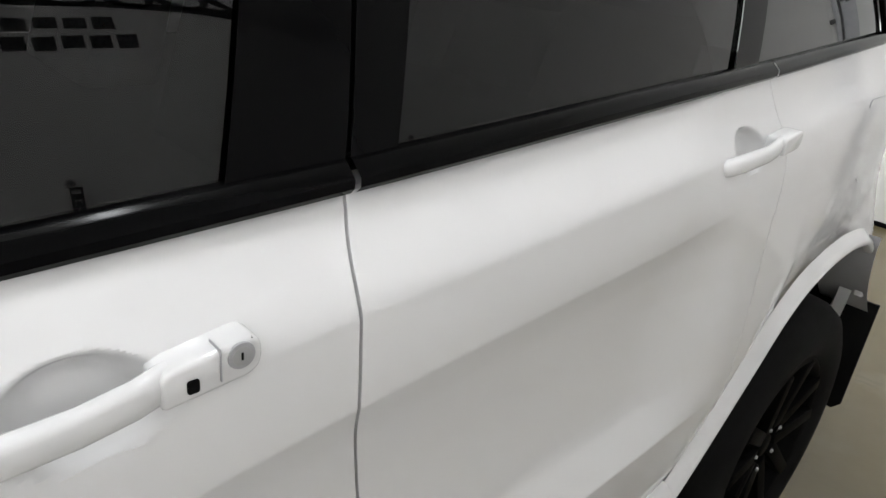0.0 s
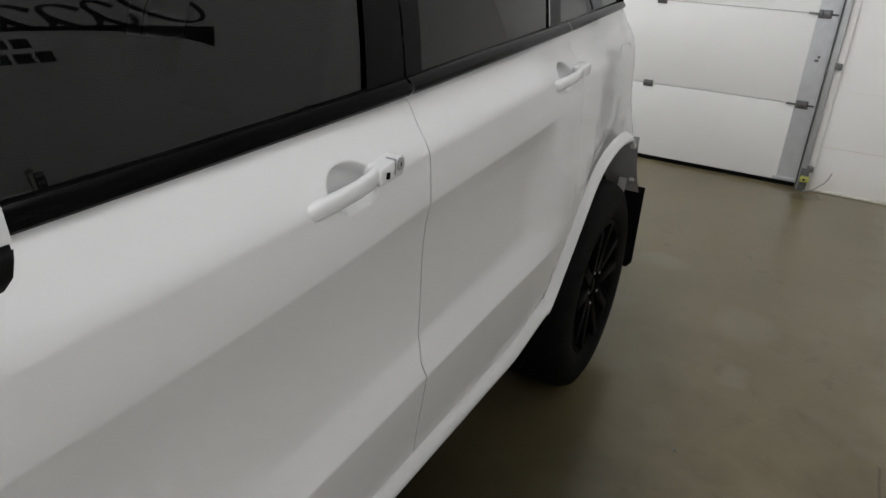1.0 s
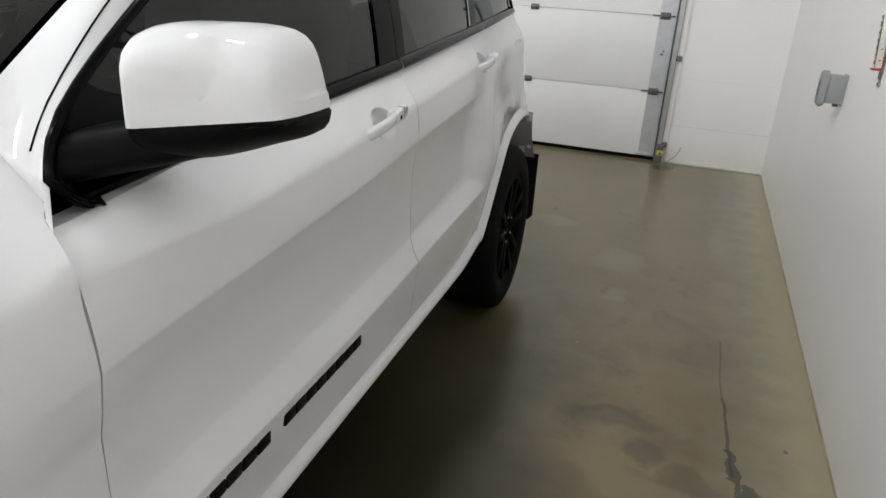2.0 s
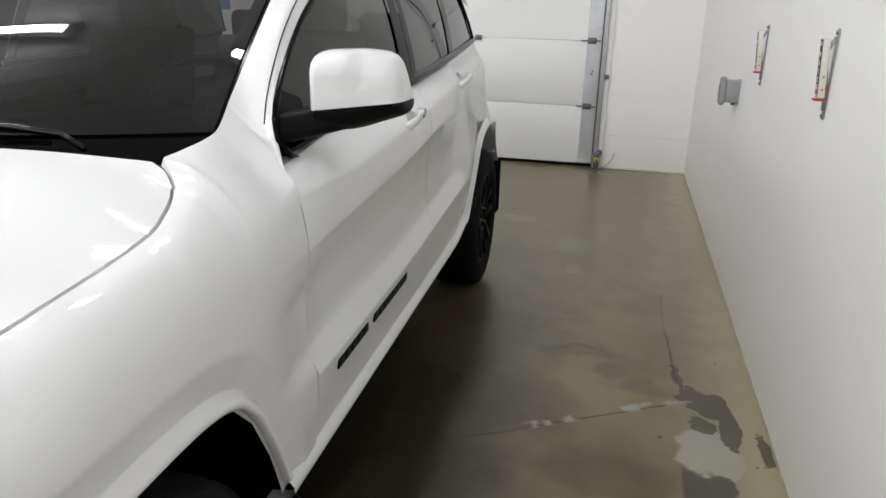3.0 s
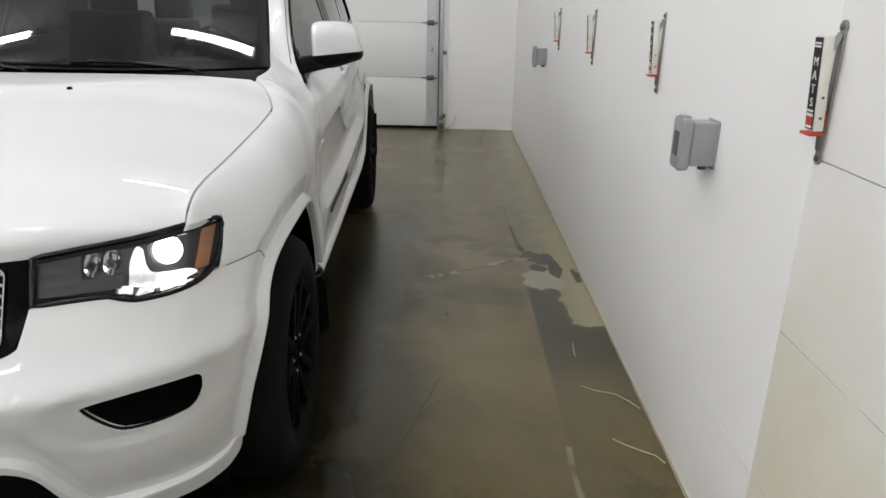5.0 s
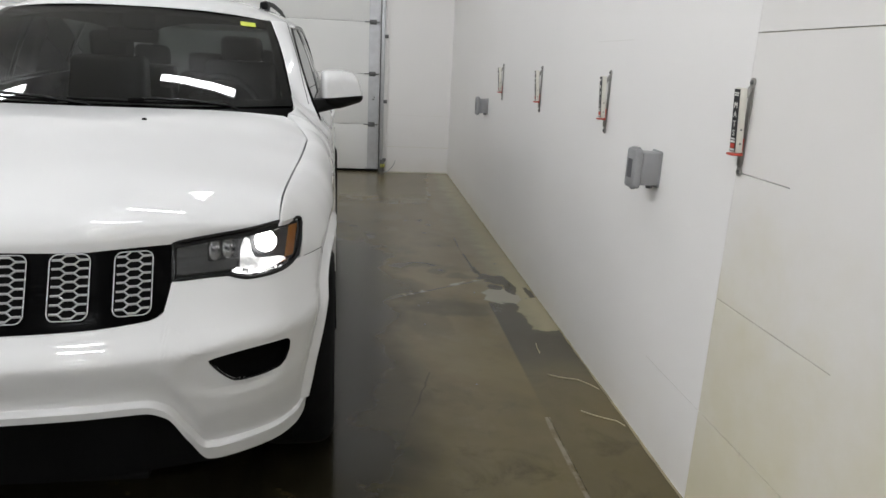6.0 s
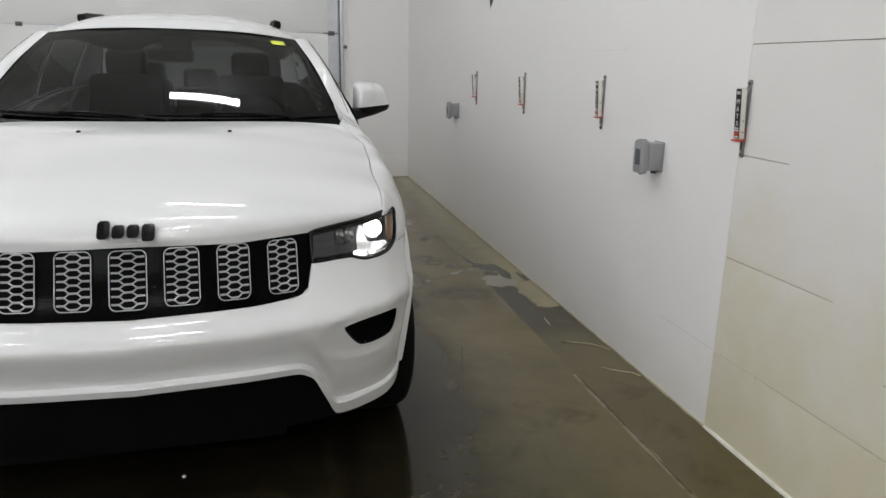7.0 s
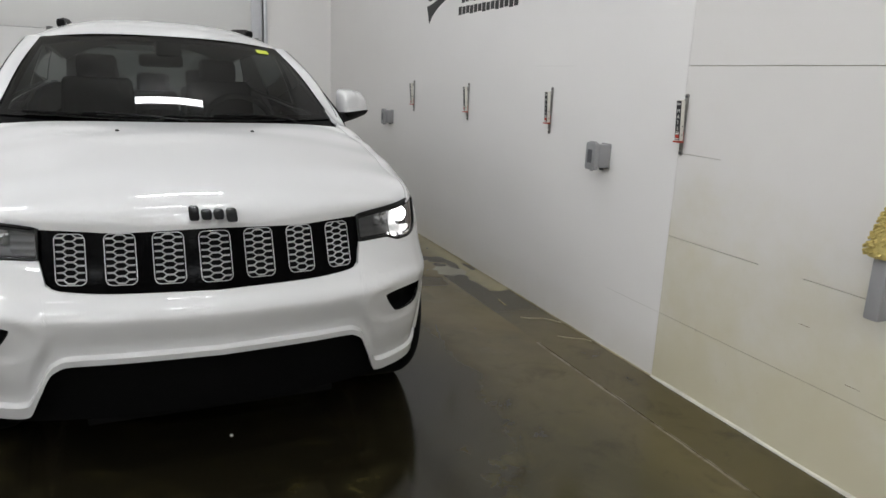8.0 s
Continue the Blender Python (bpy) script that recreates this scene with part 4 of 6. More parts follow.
bump_bot = curve([(0.0, 0.507), (0.30, 0.505), (0.45, 0.500), (0.50, 0.475), (0.545, 0.385), (0.585, 0.303), (0.62, 0.296), (0.75, 0.296), (0.82, 0.305), (0.86, 0.335), (0.93, 0.38)])


def skin_v(u, z):
    return plan_v(abs(u)) + front_v(z)


def bumper_fn(u, r):
    a = abs(u)
    zb, zt = bump_bot(a), bump_top(a)
    z = zb + (zt - zb) * r
    v = skin_v(u, z)
    # a proud lip round the lower opening with a hollow band above it
    h = z - zb
    w = 0.026 + 0.024 * smooth(0.50, 0.60, a)
    v += -0.014 * smooth(w + 0.004, w - 0.005, h) + 0.011 * smooth(w - 0.004, w + 0.006, h) * smooth(w + 0.12, w + 0.03, h)
    # a scoop round the fog lamp openings
    q = ((a - 0.70) / 0.15) ** 2 + ((z - 0.587) / 0.070) ** 2
    v += 0.009 * smooth(1.7, 0.6, q)
    u -= math.copysign(arch_hollow(ARCH_F, v, z) * smooth(0.80, 0.88, a), u)
    return (u, v, z)


us = steps(0, 0.46, 22) + steps(0.47, 0.62, 20) + steps(0.63, 0.93, 26)
us = [-x for x in us[::-1]] + us[1:]
rs = steps(0, 0.2, 26)[:-1] + steps(0.2, 1, 32)
FOG = [(0.604, 0.617), (0.613, 0.629), (0.713, 0.637), (0.795, 0.628), (0.806, 0.614), (0.802, 0.575), (0.786, 0.546), (0.765, 0.537), (0.676, 0.535), (0.648, 0.552)]
for _ in range(2):
    FOG = [((1 - w) * p[0] + w * q[0], (1 - w) * p[1] + w * q[1]) for p, q in zip(FOG, FOG[1:] + FOG[:1]) for w in (0.25, 0.75)]
bumper = sheet(bumper_fn, us, rs)
for poly in (FOG, [(-a, b) for a, b in FOG]):
    cut(bumper, poly, "uz")
cut(bumper, ARCH_F)
seam_u = steps(0.838, 0.915, 10)
both("bumper_seam", tube([bumper_fn(u, 0.999) for u in seam_u], 0.0013, 5), GAP_DARK, car, "thin dark joint")
part("front_bumper", lip(bumper, (0, 0.02, 0)), PAINT, car, angle=32)
for sg in (1, -1):
    c = (0.71, 0.587)
    back = sheet(lambda k, r: (sg * (c[0] + (FOG[k % 40][0] - c[0]) * r), skin_v(FOG[k % 40][0], FOG[k % 40][1]) * r + (1 - r) * skin_v(*c) + (0.085 if r < 0.99 else 0.018), c[1] + (FOG[k % 40][1] - c[1]) * r), range(41), [0.0, 0.5, 0.93, 1.02])
    part("fog_bezel", tube([(sg * a, skin_v(a, b) + 0.018, b) for a, b in FOG], 0.0045, 6, True), GLOSS_BLACK, car, "gloss black frame")
    part("fog_lamp_recess", back, MATT_BLACK, car, "empty black fog lamp recess")
chin = sheet(lambda u, z: (u, skin_v(u * 0.9, z) + 0.055, z), steps(-0.66, 0.66, 30), [0.26, 0.28, 0.32, 0.36, 0.40, 0.44, 0.52])
part("lower_intake", chin, MATT_BLACK, car, "matt black lower intake")
part("skid_plate", box(-0.42, 0.42, 0.20, 0.34, 0.235, 0.262, 0.006), MATT_BLACK, car)

# grille
gr_top = curve([(0.0, 0.918), (0.3, 0.917), (0.52, 0.912)])
gr_bot = curve([(0.0, 0.713), (0.30, 0.716), (0.455, 0.726), (0.490, 0.744), (0.515, 0.83)])
grille = part("grille", sheet(lambda u, r: (u, skin_v(u, gr_bot(abs(u)) + (gr_top(abs(u)) - gr_bot(abs(u))) * r) + 0.012, gr_bot(abs(u)) + (gr_top(abs(u)) - gr_bot(abs(u))) * r), steps(-0.521, 0.521, 60), steps(0, 1, 16)), GRILLE_BLACK, car, "gloss black seven-slot grille panel")
SLOT_Z0, SLOT_Z1 = 0.745, 0.897


def rounded(w, h, r, n=5):
    pts = []
    for cx, cy, a0 in ((w - r, h - r, 0), (-w + r, h - r, 90), (-w + r, -h + r, 180), (w - r, -h + r, 270)):
        for k in range(n + 1):
            a = radians(a0 + 90 * k / n)
            pts.append((cx + r * math.cos(a), cy + r * math.sin(a)))
    return pts


for k in range(7):
    cu = (k - 3) * 0.1425
    w = 0.049 - 0.002 * abs(k - 3)
    z0, z1 = SLOT_Z0 + 0.006 * abs(k - 3) / 3, SLOT_Z1 + 0.002
    cz, hh = (z0 + z1) / 2, (z1 - z0) / 2

    def on_skin(a, b, off):
        u, z = cu + a, cz + b
        return (u, skin_v(u, z) + off, z)

    ring = part("slot_frame", tube([on_skin(a, b, 0.001) for a, b in rounded(w, hh, 0.018)], 0.0015, 6, True), MESH_GREY, grille, "thin bright slot frame")
    part("slot_shadow", sheet(lambda s, r: on_skin(s * w * 0.97, r * hh * 0.97, 0.010), steps(-1, 1, 4), steps(-1, 1, 8)), MATT_BLACK, grille)
    wires = []
    hx, hz = 0.98 * w, 0.0203
    for i in range(-1, 4):
        for j in range(-1, 10):
            ox = hx * 0.71 * (i - 1)
            oz = -hh + hz * (j + 0.5 * (i % 2)) + 0.004
            hexa = [(ox - hx / 2, oz), (ox - 0.21 * hx, oz + hz / 2), (ox + 0.21 * hx, oz + hz / 2), (ox + hx / 2, oz)]
            for (a, b), (c, d) in zip(hexa, hexa[1:]):
                ma, mb = (a + c) / 2, (b + d) / 2
                if abs(ma) < w - 0.001 and abs(mb) < hh - 0.003:
                    a, c = max(-w + 0.003, min(w - 0.003, a)), max(-w + 0.003, min(w - 0.003, c))
                    wires.append(tube([on_skin(a, b, 0.004), on_skin(c, d, 0.004)], 0.0033 if b == d else 0.0023, 5))
    part("honeycomb", join(*wires), MESH_GREY, grille, "silver honeycomb mesh insert")

# headlamps
LAMP_TOP = curve([(0.515, 0.912), (0.60, 0.922), (0.70, 0.930), (0.79, 0.938), (0.835, 0.934)])
LAMP_BOT = curve([(0.515, 0.822), (0.60, 0.824), (0.644, 0.823), (0.665, 0.815), (0.698, 0.806), (0.74, 0.805), (0.788, 0.810), (0.835, 0.828)])


def lamp_pt(u, r, off=0.0):
    z = LAMP_BOT(u) + (LAMP_TOP(u) - LAMP_BOT(u)) * r
    u -= 0.009 * (1 - smooth(0, 0.45, r)) * smooth(0.77, 0.835, u)
    return (u, skin_v(u, z) + 0.004 + off, z)


for sg in (1, -1):
    lamp = part("headlamp", sheet(lambda u, r: (sg * lamp_pt(u, r)[0], lamp_pt(u, r, 0.055)[1], lamp_pt(u, r)[2]), steps(0.518, 0.795, 16), steps(0, 1, 6)), HOUSING, car, "clear headlamp with a lit projector and amber reflector")
    part("lens", sheet(lambda u, r: (sg * lamp_pt(u, r)[0], *lamp_pt(u, r)[1:]), steps(0.517, 0.829, 24), steps(0.0, 1, 10)), LENS, lamp)
    rim = [lamp_pt(u, 1, -0.001) for u in steps(0.517, 0.812, 20)] + [lamp_pt(u, r, -0.001) for u, r in ((0.821, 0.985), (0.827, 0.94), (0.829, 0.86), (0.829, 0.5), (0.829, 0.16), (0.826, 0.06), (0.818, 0.015))] + [lamp_pt(u, 0, -0.001) for u in steps(0.808, 0.517, 20)]
    part("bezel", tube([(sg * a, b, c) for a, b, c in rim], 0.0062, 6, True), GLOSS_BLACK, lamp)
    part("lamp_brow", sheet(lambda u, r: (sg * lamp_pt(u, r)[0], *lamp_pt(u, r, -0.002)[1:]), steps(0.518, 0.815, 24), steps(0.86 , 1, 3)), GLOSS_BLACK, lamp, "gloss black strip along the lens")
    cu, cz = 0.735, 0.885
    cv = skin_v(cu, cz) + 0.028
    proj = bmesh.new()
    bmesh.ops.create_uvsphere(proj, u_segments=20, v_segments=12, radius=0.031)
    bmesh.ops.translate(proj, vec=(sg * cu, cv + 0.01, cz), verts=proj.verts)
    part("projector", proj, LAMP_LIT, lamp, "glowing white projector lens")
    back_at = lambda u, z, d: (sg * u, skin_v(u, z) + d, z)
    guide_top = curve([(0.672, 0.874), (0.682, 0.905), (0.694, 0.900), (0.702, 0.866), (0.712, 0.851), (0.745, 0.846), (0.768, 0.843), (0.782, 0.836), (0.788, 0.829)])
    bar = sheet(lambda u, r: back_at(u, LAMP_BOT(u) + 0.016 + (guide_top(u) - LAMP_BOT(u) - 0.016) * r, 0.024 + 0.008 * math.sin(40 * u)), steps(0.672, 0.788, 20), steps(0, 1, 6))
    part("reflector_tray", sheet(lambda u, r: back_at(u, LAMP_BOT(u) + 0.006 + 0.011 * r, 0.014 + 0.012 * r + 0.003 * math.sin(160 * u)), steps(0.655, 0.795, 30), steps(0, 1, 3)), CHROME, lamp, "bright reflector tray")
    part("running_lamp", bar, RUNNING_LIT, lamp, "glowing angled running lamp")
    for cu2 in (0.612, 0.645):
        bowl = sheet(lambda a, q: back_at(cu2 + 0.0155 * q * math.cos(a), 0.884 + 0.026 * q * math.sin(a), 0.022 + 0.026 * (1 - q * q)), steps(0, 2 * math.pi, 16), steps(0.12, 1, 5))
        part("reflector_bowl", bowl, CHROME, lamp, "bright reflector bowl")
    part("lamp_cover", sheet(lambda s, r: back_at(0.522 + 0.072 * s, LAMP_BOT(0.56) + 0.008 + (LAMP_TOP(0.56) - LAMP_BOT(0.56) - 0.016) * r, 0.018 + 0.004 * math.sin(20 * r)), steps(0, 1, 5), steps(0, 1, 10)), COVER_GREY, lamp, "grey ribbed lamp cover")
    part("lamp_shelf", sheet(lambda s, r: back_at(0.59 + 0.075 * s, 0.832 + 0.022 * r, 0.016 + 0.012 * r), steps(0, 1, 5), steps(0, 1, 3)), COVER_GREY, lamp)
    part("turn_reflector", sheet(lambda s, r: back_at(0.786 + 0.022 * s + 0.010 * r, 0.836 + 0.082 * r, 0.012), steps(0, 1, 4), steps(0, 1, 6)), AMBER, lamp, "amber side reflector")

# windscreen, pillars, roof
ws_bv = lambda u: 1.255 + 0.170 * (u / 0.752) ** 2
ws_bz = lambda u: 1.178 + 0.010 * (u / 0.752) ** 2
ws_tv = lambda u: 2.037 + 0.098 * (u / 0.606) ** 2
ws_tz = lambda u: 1.578 - 0.028 * (u / 0.606) ** 2


def screen(s, r):
    ub, ut = 0.752 * s, 0.606 * s
    u = ub + (ut - ub) * r
    v = ws_bv(ub) + (ws_tv(ut) - ws_bv(ub)) * r
    z = ws_bz(ub) + (ws_tz(ut) - ws_bz(ub)) * r + 0.020 * math.sin(math.pi * r)
    return (u, v, z)


SS = steps(-1, 1, 32)
glassob = part("windscreen", sheet(screen, SS, steps(0, 1, 16)), WINDSCREEN, car, "tinted windscreen glass")
frit = join(
    sheet(lambda s, r: (lambda p: (p[0], p[1] + 0.004, p[2] - 0.004))(screen(s, r)), SS, steps(-0.10, 0.06, 4)),
    sheet(lambda s, r: (lambda p: (p[0], p[1] + 0.004, p[2] - 0.004))(screen(s, r)), SS, steps(0.955, 1.02, 2)),
    sheet(lambda s, r: (lambda p: (p[0], p[1] + 0.004, p[2] - 0.004))(screen(s, r)), steps(0.955, 1.02, 2), steps(0, 1, 16)),
    sheet(lambda s, r: (lambda p: (p[0], p[1] + 0.004, p[2] - 0.004))(screen(s, r)), steps(-1.02, -0.955, 2), steps(0, 1, 16)),
    *(sheet(lambda s, r: (lambda p: (p[0], p[1] + 0.006, p[2] - 0.008))(screen(s, r)), steps(sg, sg * 1.035, 3), steps(-0.12, -0.02, 4)) for sg in (1, -1)),
)
part("windscreen_border", frit, MOULDING, glassob, "black glass border")

pil_w = [curve([(0, 0.747), (0.5, 0.682), (1, 0.608)]), curve([(0, 1.490), (0.5, 1.820), (1, 2.135)]), curve([(0, 1.226), (0.5, 1.408), (1, 1.551)])]
pil_d = [curve([(0, 0.846), (0.12, 0.831), (0.25, 0.802), (0.65, 0.744), (1, 0.705)]), curve([(0, 1.507), (0.12, 1.534), (0.25, 1.628), (0.65, 1.925), (1, 2.22)]), curve([(0, 1.165), (0.12, 1.207), (0.25, 1.270), (0.65, 1.420), (1, 1.518)])]


def plain_pillar(t, r):
    w = Vector([f(t) for f in pil_w])
    d = Vector([f(t) for f in pil_d])
    return w + (d - w) * r + Vector((0.016, -0.018, 0.014)) * math.sin(math.pi * r)


def pillar(t, r):
    """Grows out of the fender's upper rear edge into the roof."""
    f = Vector(fender_fn(1.0, 1.0 - 0.30 * r))
    if t < 0:
        return f
    k = 1 - (1 - smooth(0, 0.45, t)) * (1 - r**3)
    p = plain_pillar(t, r)
    return (f + p - plain_pillar(0, r)) * (1 - k) + p * k


both("front_pillar", sheet(pillar, [-1, 0] + steps(0.02, 1, 26), steps(0, 1, 12)), PAINT, car)

dlo_top = curve([(2.20, 1.518), (2.5, 1.540), (3.0, 1.548), (3.5, 1.540), (4.0, 1.515), (4.3, 1.485), (4.6, 1.44)])


def glass_u(v, z):
    h = z - belt_z(v)
    return belt_u(v) - 0.010 - 0.20 * h - 0.42 * h * h


roof_c = curve([(0, 1.582), (0.012, 1.600), (0.05, 1.640), (0.15, 1.678), (0.3, 1.700), (0.5, 1.706), (0.8, 1.68), (1, 1.62)])


def roof_fn(a, k):
    ut = 0.606 * min(1, abs(a) / 0.87)
    v0 = 2.037 + 0.098 * (ut / 0.606) ** 2 + (0.065 * max(0, abs(a) - 0.87) / 0.13)
    v = v0 + (4.55 - v0) * k
    ue, ze = glass_u(max(2.2, v), dlo_top(v)) + 0.012, dlo_top(v) + 0.004
    zc = roof_c(k)
    return (a * ue, v, ze + (zc - ze) * (1 - abs(a) ** 3.0))


part("roof", sheet(roof_fn, [-1, -0.98] + steps(-0.95, 0.95, 40) + [0.98, 1], steps(0, 0.2, 8)[:-1] + steps(0.2, 1, 20)), PAINT, car)
for sg in (1, -1):
    rail_pts = [(sg * 0.535, 2.56, 1.636), (sg * 0.532, 2.62, 1.658), (sg * 0.530, 2.70, 1.666), (sg * 0.53, 3.2, 1.688), (sg * 0.53, 3.9, 1.684), (sg * 0.53, 4.25, 1.66)]
    rl = part("roof_rail", tube(rail_pts, 0.014, 8), TRIM_BLACK, car)
    part("rail_foot", box(sg * 0.535 - 0.022, sg * 0.535 + 0.022, 2.555, 2.72, 1.62, 1.667, 0.014), TRIM_BLACK, rl)

# tailgate end
tail = sheet(lambda s, r: (0.70 * s * (1 - 0.12 * r), 4.60 + 0.10 * (1 - s * s) - 0.10 * r * r, 0.5 + 1.1 * r), steps(-1, 1, 16), steps(0, 1, 12))
cut(tail, [(-0.50, 1.14), (0.50, 1.14), (0.53, 1.2), (0.47, 1.55), (-0.47, 1.55), (-0.53, 1.2)], "uz")
part("tailgate", tail, PAINT, car)
part("rear_bumper", sheet(lambda s, r: (0.735 * s, 4.63 + 0.11 * (1 - s * s) + 0.03 * math.sin(math.pi * r), 0.42 + 0.32 * r), steps(-1, 1, 20), steps(0, 1, 8)), PAINT, car)
part("rear_glass", sheet(lambda s, r: (0.53 * s, 4.60 + 0.10 * (1 - s * s) - 0.10 * ((0.573 + 0.4 * r) ** 2) + 0.006, 1.13 + 0.44 * r), steps(-1, 1, 12), steps(0, 1, 4)), REAR_GLASS, car)
both("tail_lamp", sheet(lambda s, r: (side_u(4.44 + 0.12 * s, 1.06 + 0.14 * r) + 0.006, 4.44 + 0.12 * s, 1.06 + 0.14 * r), steps(0, 1, 6), steps(0, 1, 6)), RED_LENS, car)


# side windows
def window(v0b, v1b, v0t, v1t, n=14, off=0.0):
    def fn(s, r):
        vb, vt = v0b + (v1b - v0b) * s, v0t + (v1t - v0t) * s
        v = vb + (vt - vb) * r
        z0 = belt_z(v) + 0.018
        z = z0 + (dlo_top(v) - 0.012 - z0) * r
        return (glass_u(v, z) + off, v, z)

    return sheet(fn, steps(0, 1, n), steps(0, 1, 8))


def front_window(s, r):
    v1 = 2.508 + 0.085 * r
    zt = curve([(1.52, 1.17), (1.545, 1.20), (1.63, 1.268), (1.925, 1.418), (2.22, 1.516), (2.5, 1.538), (2.7, 1.54)])
    v = 1.56 + (v1 - 1.56) * s
    z0 = belt_z(v) + 0.012
    z = z0 + (max(z0 + 0.01, zt(v) - 0.012) - z0) * r
    return (glass_u(v, z), v, z)


both("front_door_glass", sheet(front_window, steps(0, 1, 28), steps(0, 1, 10)), SIDE_GLASS, car, "dark tinted door glass")
both("rear_door_glass", window(2.655, 3.36, 2.735, 3.455), PRIVACY, car, "black privacy glass")
both("quarter_glass", window(3.43, 4.185, 3.53, 4.03), PRIVACY, car, "black privacy glass")
both("centre_pillar", join(window(2.498, 2.608, 2.585, 2.672, 3, 0.006), window(2.613, 2.665, 2.677, 2.745, 3, 0.006)), MOULDING, car, "gloss black pillar cover")
both("rear_pillar", window(3.35, 3.44, 3.445, 3.54, 3, 0.006), MOULDING, car, "gloss black pillar cover")


def belt_trim(s, r):
    prof = [(0.002, -0.002), (0.008, 0.004), (0.008, 0.012), (0.001, 0.019), (-0.008, 0.026), (-0.02, 0.026)]
    du, dz = prof[r]
    return (belt_u(s) + du, s, belt_z(s) + dz)


both("belt_moulding", join(sheet(belt_trim, steps(1.56, 2.608, 22), range(6)), sheet(belt_trim, steps(2.614, 3.495, 22), range(6)), sheet(belt_trim, steps(3.50, 4.20, 18), range(6))), MOULDING, car, "gloss black window moulding")
top_line = [(glass_u(v, dlo_top(v)) + 0.006, v, dlo_top(v) - 0.004) for v in steps(2.22, 4.00, 26)]
front_line = [(0.852, 1.558, 1.123), (0.856, 1.538, 1.131), (0.855, 1.518, 1.146)] + [tuple(f(t) for f in pil_d) for t in steps(0, 1, 18)]
rear_line = [(glass_u(v, z) + 0.006, v, z) for v, z in ((4.045, 1.495), (4.085, 1.45), (4.15, 1.36), (4.205, 1.285))]
both("window_frame", tube(front_line + top_line[1:] + rear_line, 0.008, 6), MOULDING, car)


# wheels
def wheel(at, parent_name="wheel"):
    w = new(parent_name)
    w.parent = car
    w.matrix_basis = at
    R, r = 0.371, 0.232
    prof = [(r, -0.11), (r + 0.03, -0.128), (R - 0.06, -0.135), (R - 0.02, -0.12), (R - 0.004, -0.09), (R, -0.05), (R, 0.05), (R - 0.004, 0.09), (R - 0.02, 0.118), (R - 0.05, 0.132), (r + 0.05, 0.134), (r + 0.02, 0.126), (r, 0.112)]
    part("tyre", lathe(prof, 64), RUBBER, w, "black road tyre")
    rimp = [(r + 0.006, 0.118), (r - 0.004, 0.122), (r - 0.014, 0.112), (r - 0.022, 0.06), (r - 0.03, -0.10), (r + 0.0, -0.115)]
    part("rim", lathe(rimp, 64), RIM_BLACK, w, "gloss black alloy rim")
    for k in range(5):
        for sgn in (-1, 1):
            sp = prism([(-0.020 + sgn * 0.022, 0.045), (0.020 + sgn * 0.022, 0.045), (0.026 + sgn * 0.058, r - 0.012), (-0.010 + sgn * 0.058, r - 0.012)], 0.03, "u", 0.075, 0.005)
            for v in sp.verts:
                v.co.x += 0.022 * (math.hypot(v.co.y, v.co.z) / r)
            bmesh.ops.rotate(sp, cent=(0, 0, 0), matrix=Matrix.Rotation(2 * math.pi * k / 5, 3, "X"), verts=sp.verts)
            part("spoke", sp, RIM_BLACK, w)
    part("hub_cap", lathe([(0.0, 0.108), (0.028, 0.107), (0.034, 0.100), (0.036, 0.08), (0.085, 0.078), (0.092, 0.06)], 32), RIM_BLACK, w)
    for k in range(5):
        a = 2 * math.pi * (k + 0.5) / 5
        nut = lathe([(0.0, 0.116), (0.004, 0.115), (0.0062, 0.110), (0.0068, 0.078)], 6)
        bmesh.ops.translate(nut, vec=(0, 0.060 * math.cos(a), 0.060 * math.sin(a)), verts=nut.verts)
        part("lug_nut", nut, STEEL, w, "bright steel lug nut")
    part("brake_disc", lathe([(0.07, 0.02), (0.165, 0.02), (0.165, 0.0), (0.07, 0.0)], 40), DARK_STEEL, w)
    return w


w0 = wheel(pose(0.797, HUB_F, HUB_Z))
for m in (pose(0.812, HUB_R, HUB_Z), pose(-0.797, HUB_F, HUB_Z, 0, 0, 180), pose(-0.812, HUB_R, HUB_Z, 0, 0, 180)):
    copy_thing(w0, m)

# mud flaps
for sg in (1, -1):
    part("rear_mud_flap", prism([(sg * 0.66, 0.59), (sg * 0.935, 0.595), (sg * 0.935, 0.27), (sg * 0.915, 0.245), (sg * 0.66, 0.245)], 0.008, "v", 4.33, 0.002), MATT_BLACK, car, "black rubber mud flap")
    part("front_mud_flap", prism([(sg * 0.68, 0.46), (sg * 0.905, 0.46), (sg * 0.915, 0.42), (sg * 0.935, 0.40), (sg * 0.94, 0.215), (sg * 0.92, 0.19), (sg * 0.68, 0.19)], 0.008, "v", 1.36, 0.002), MATT_BLACK, car, "black rubber mud flap")
    part("arch_liner", sheet(lambda s, r: (sg * (0.80 + 0.125 * r), 4.11 + 0.16 * s * s, 0.84 - 0.25 * s), steps(0, 1, 8), steps(0, 1, 3)), GREY_LINER, car, "grey inner arch liner")


both("pillar_seam", tube([pillar(t, 0.66) + Vector((0.0005, -0.0005, 0.0005)) for t in steps(0.06, 1, 18)], 0.0014, 5), MATT_BLACK, car, "dark door gap")


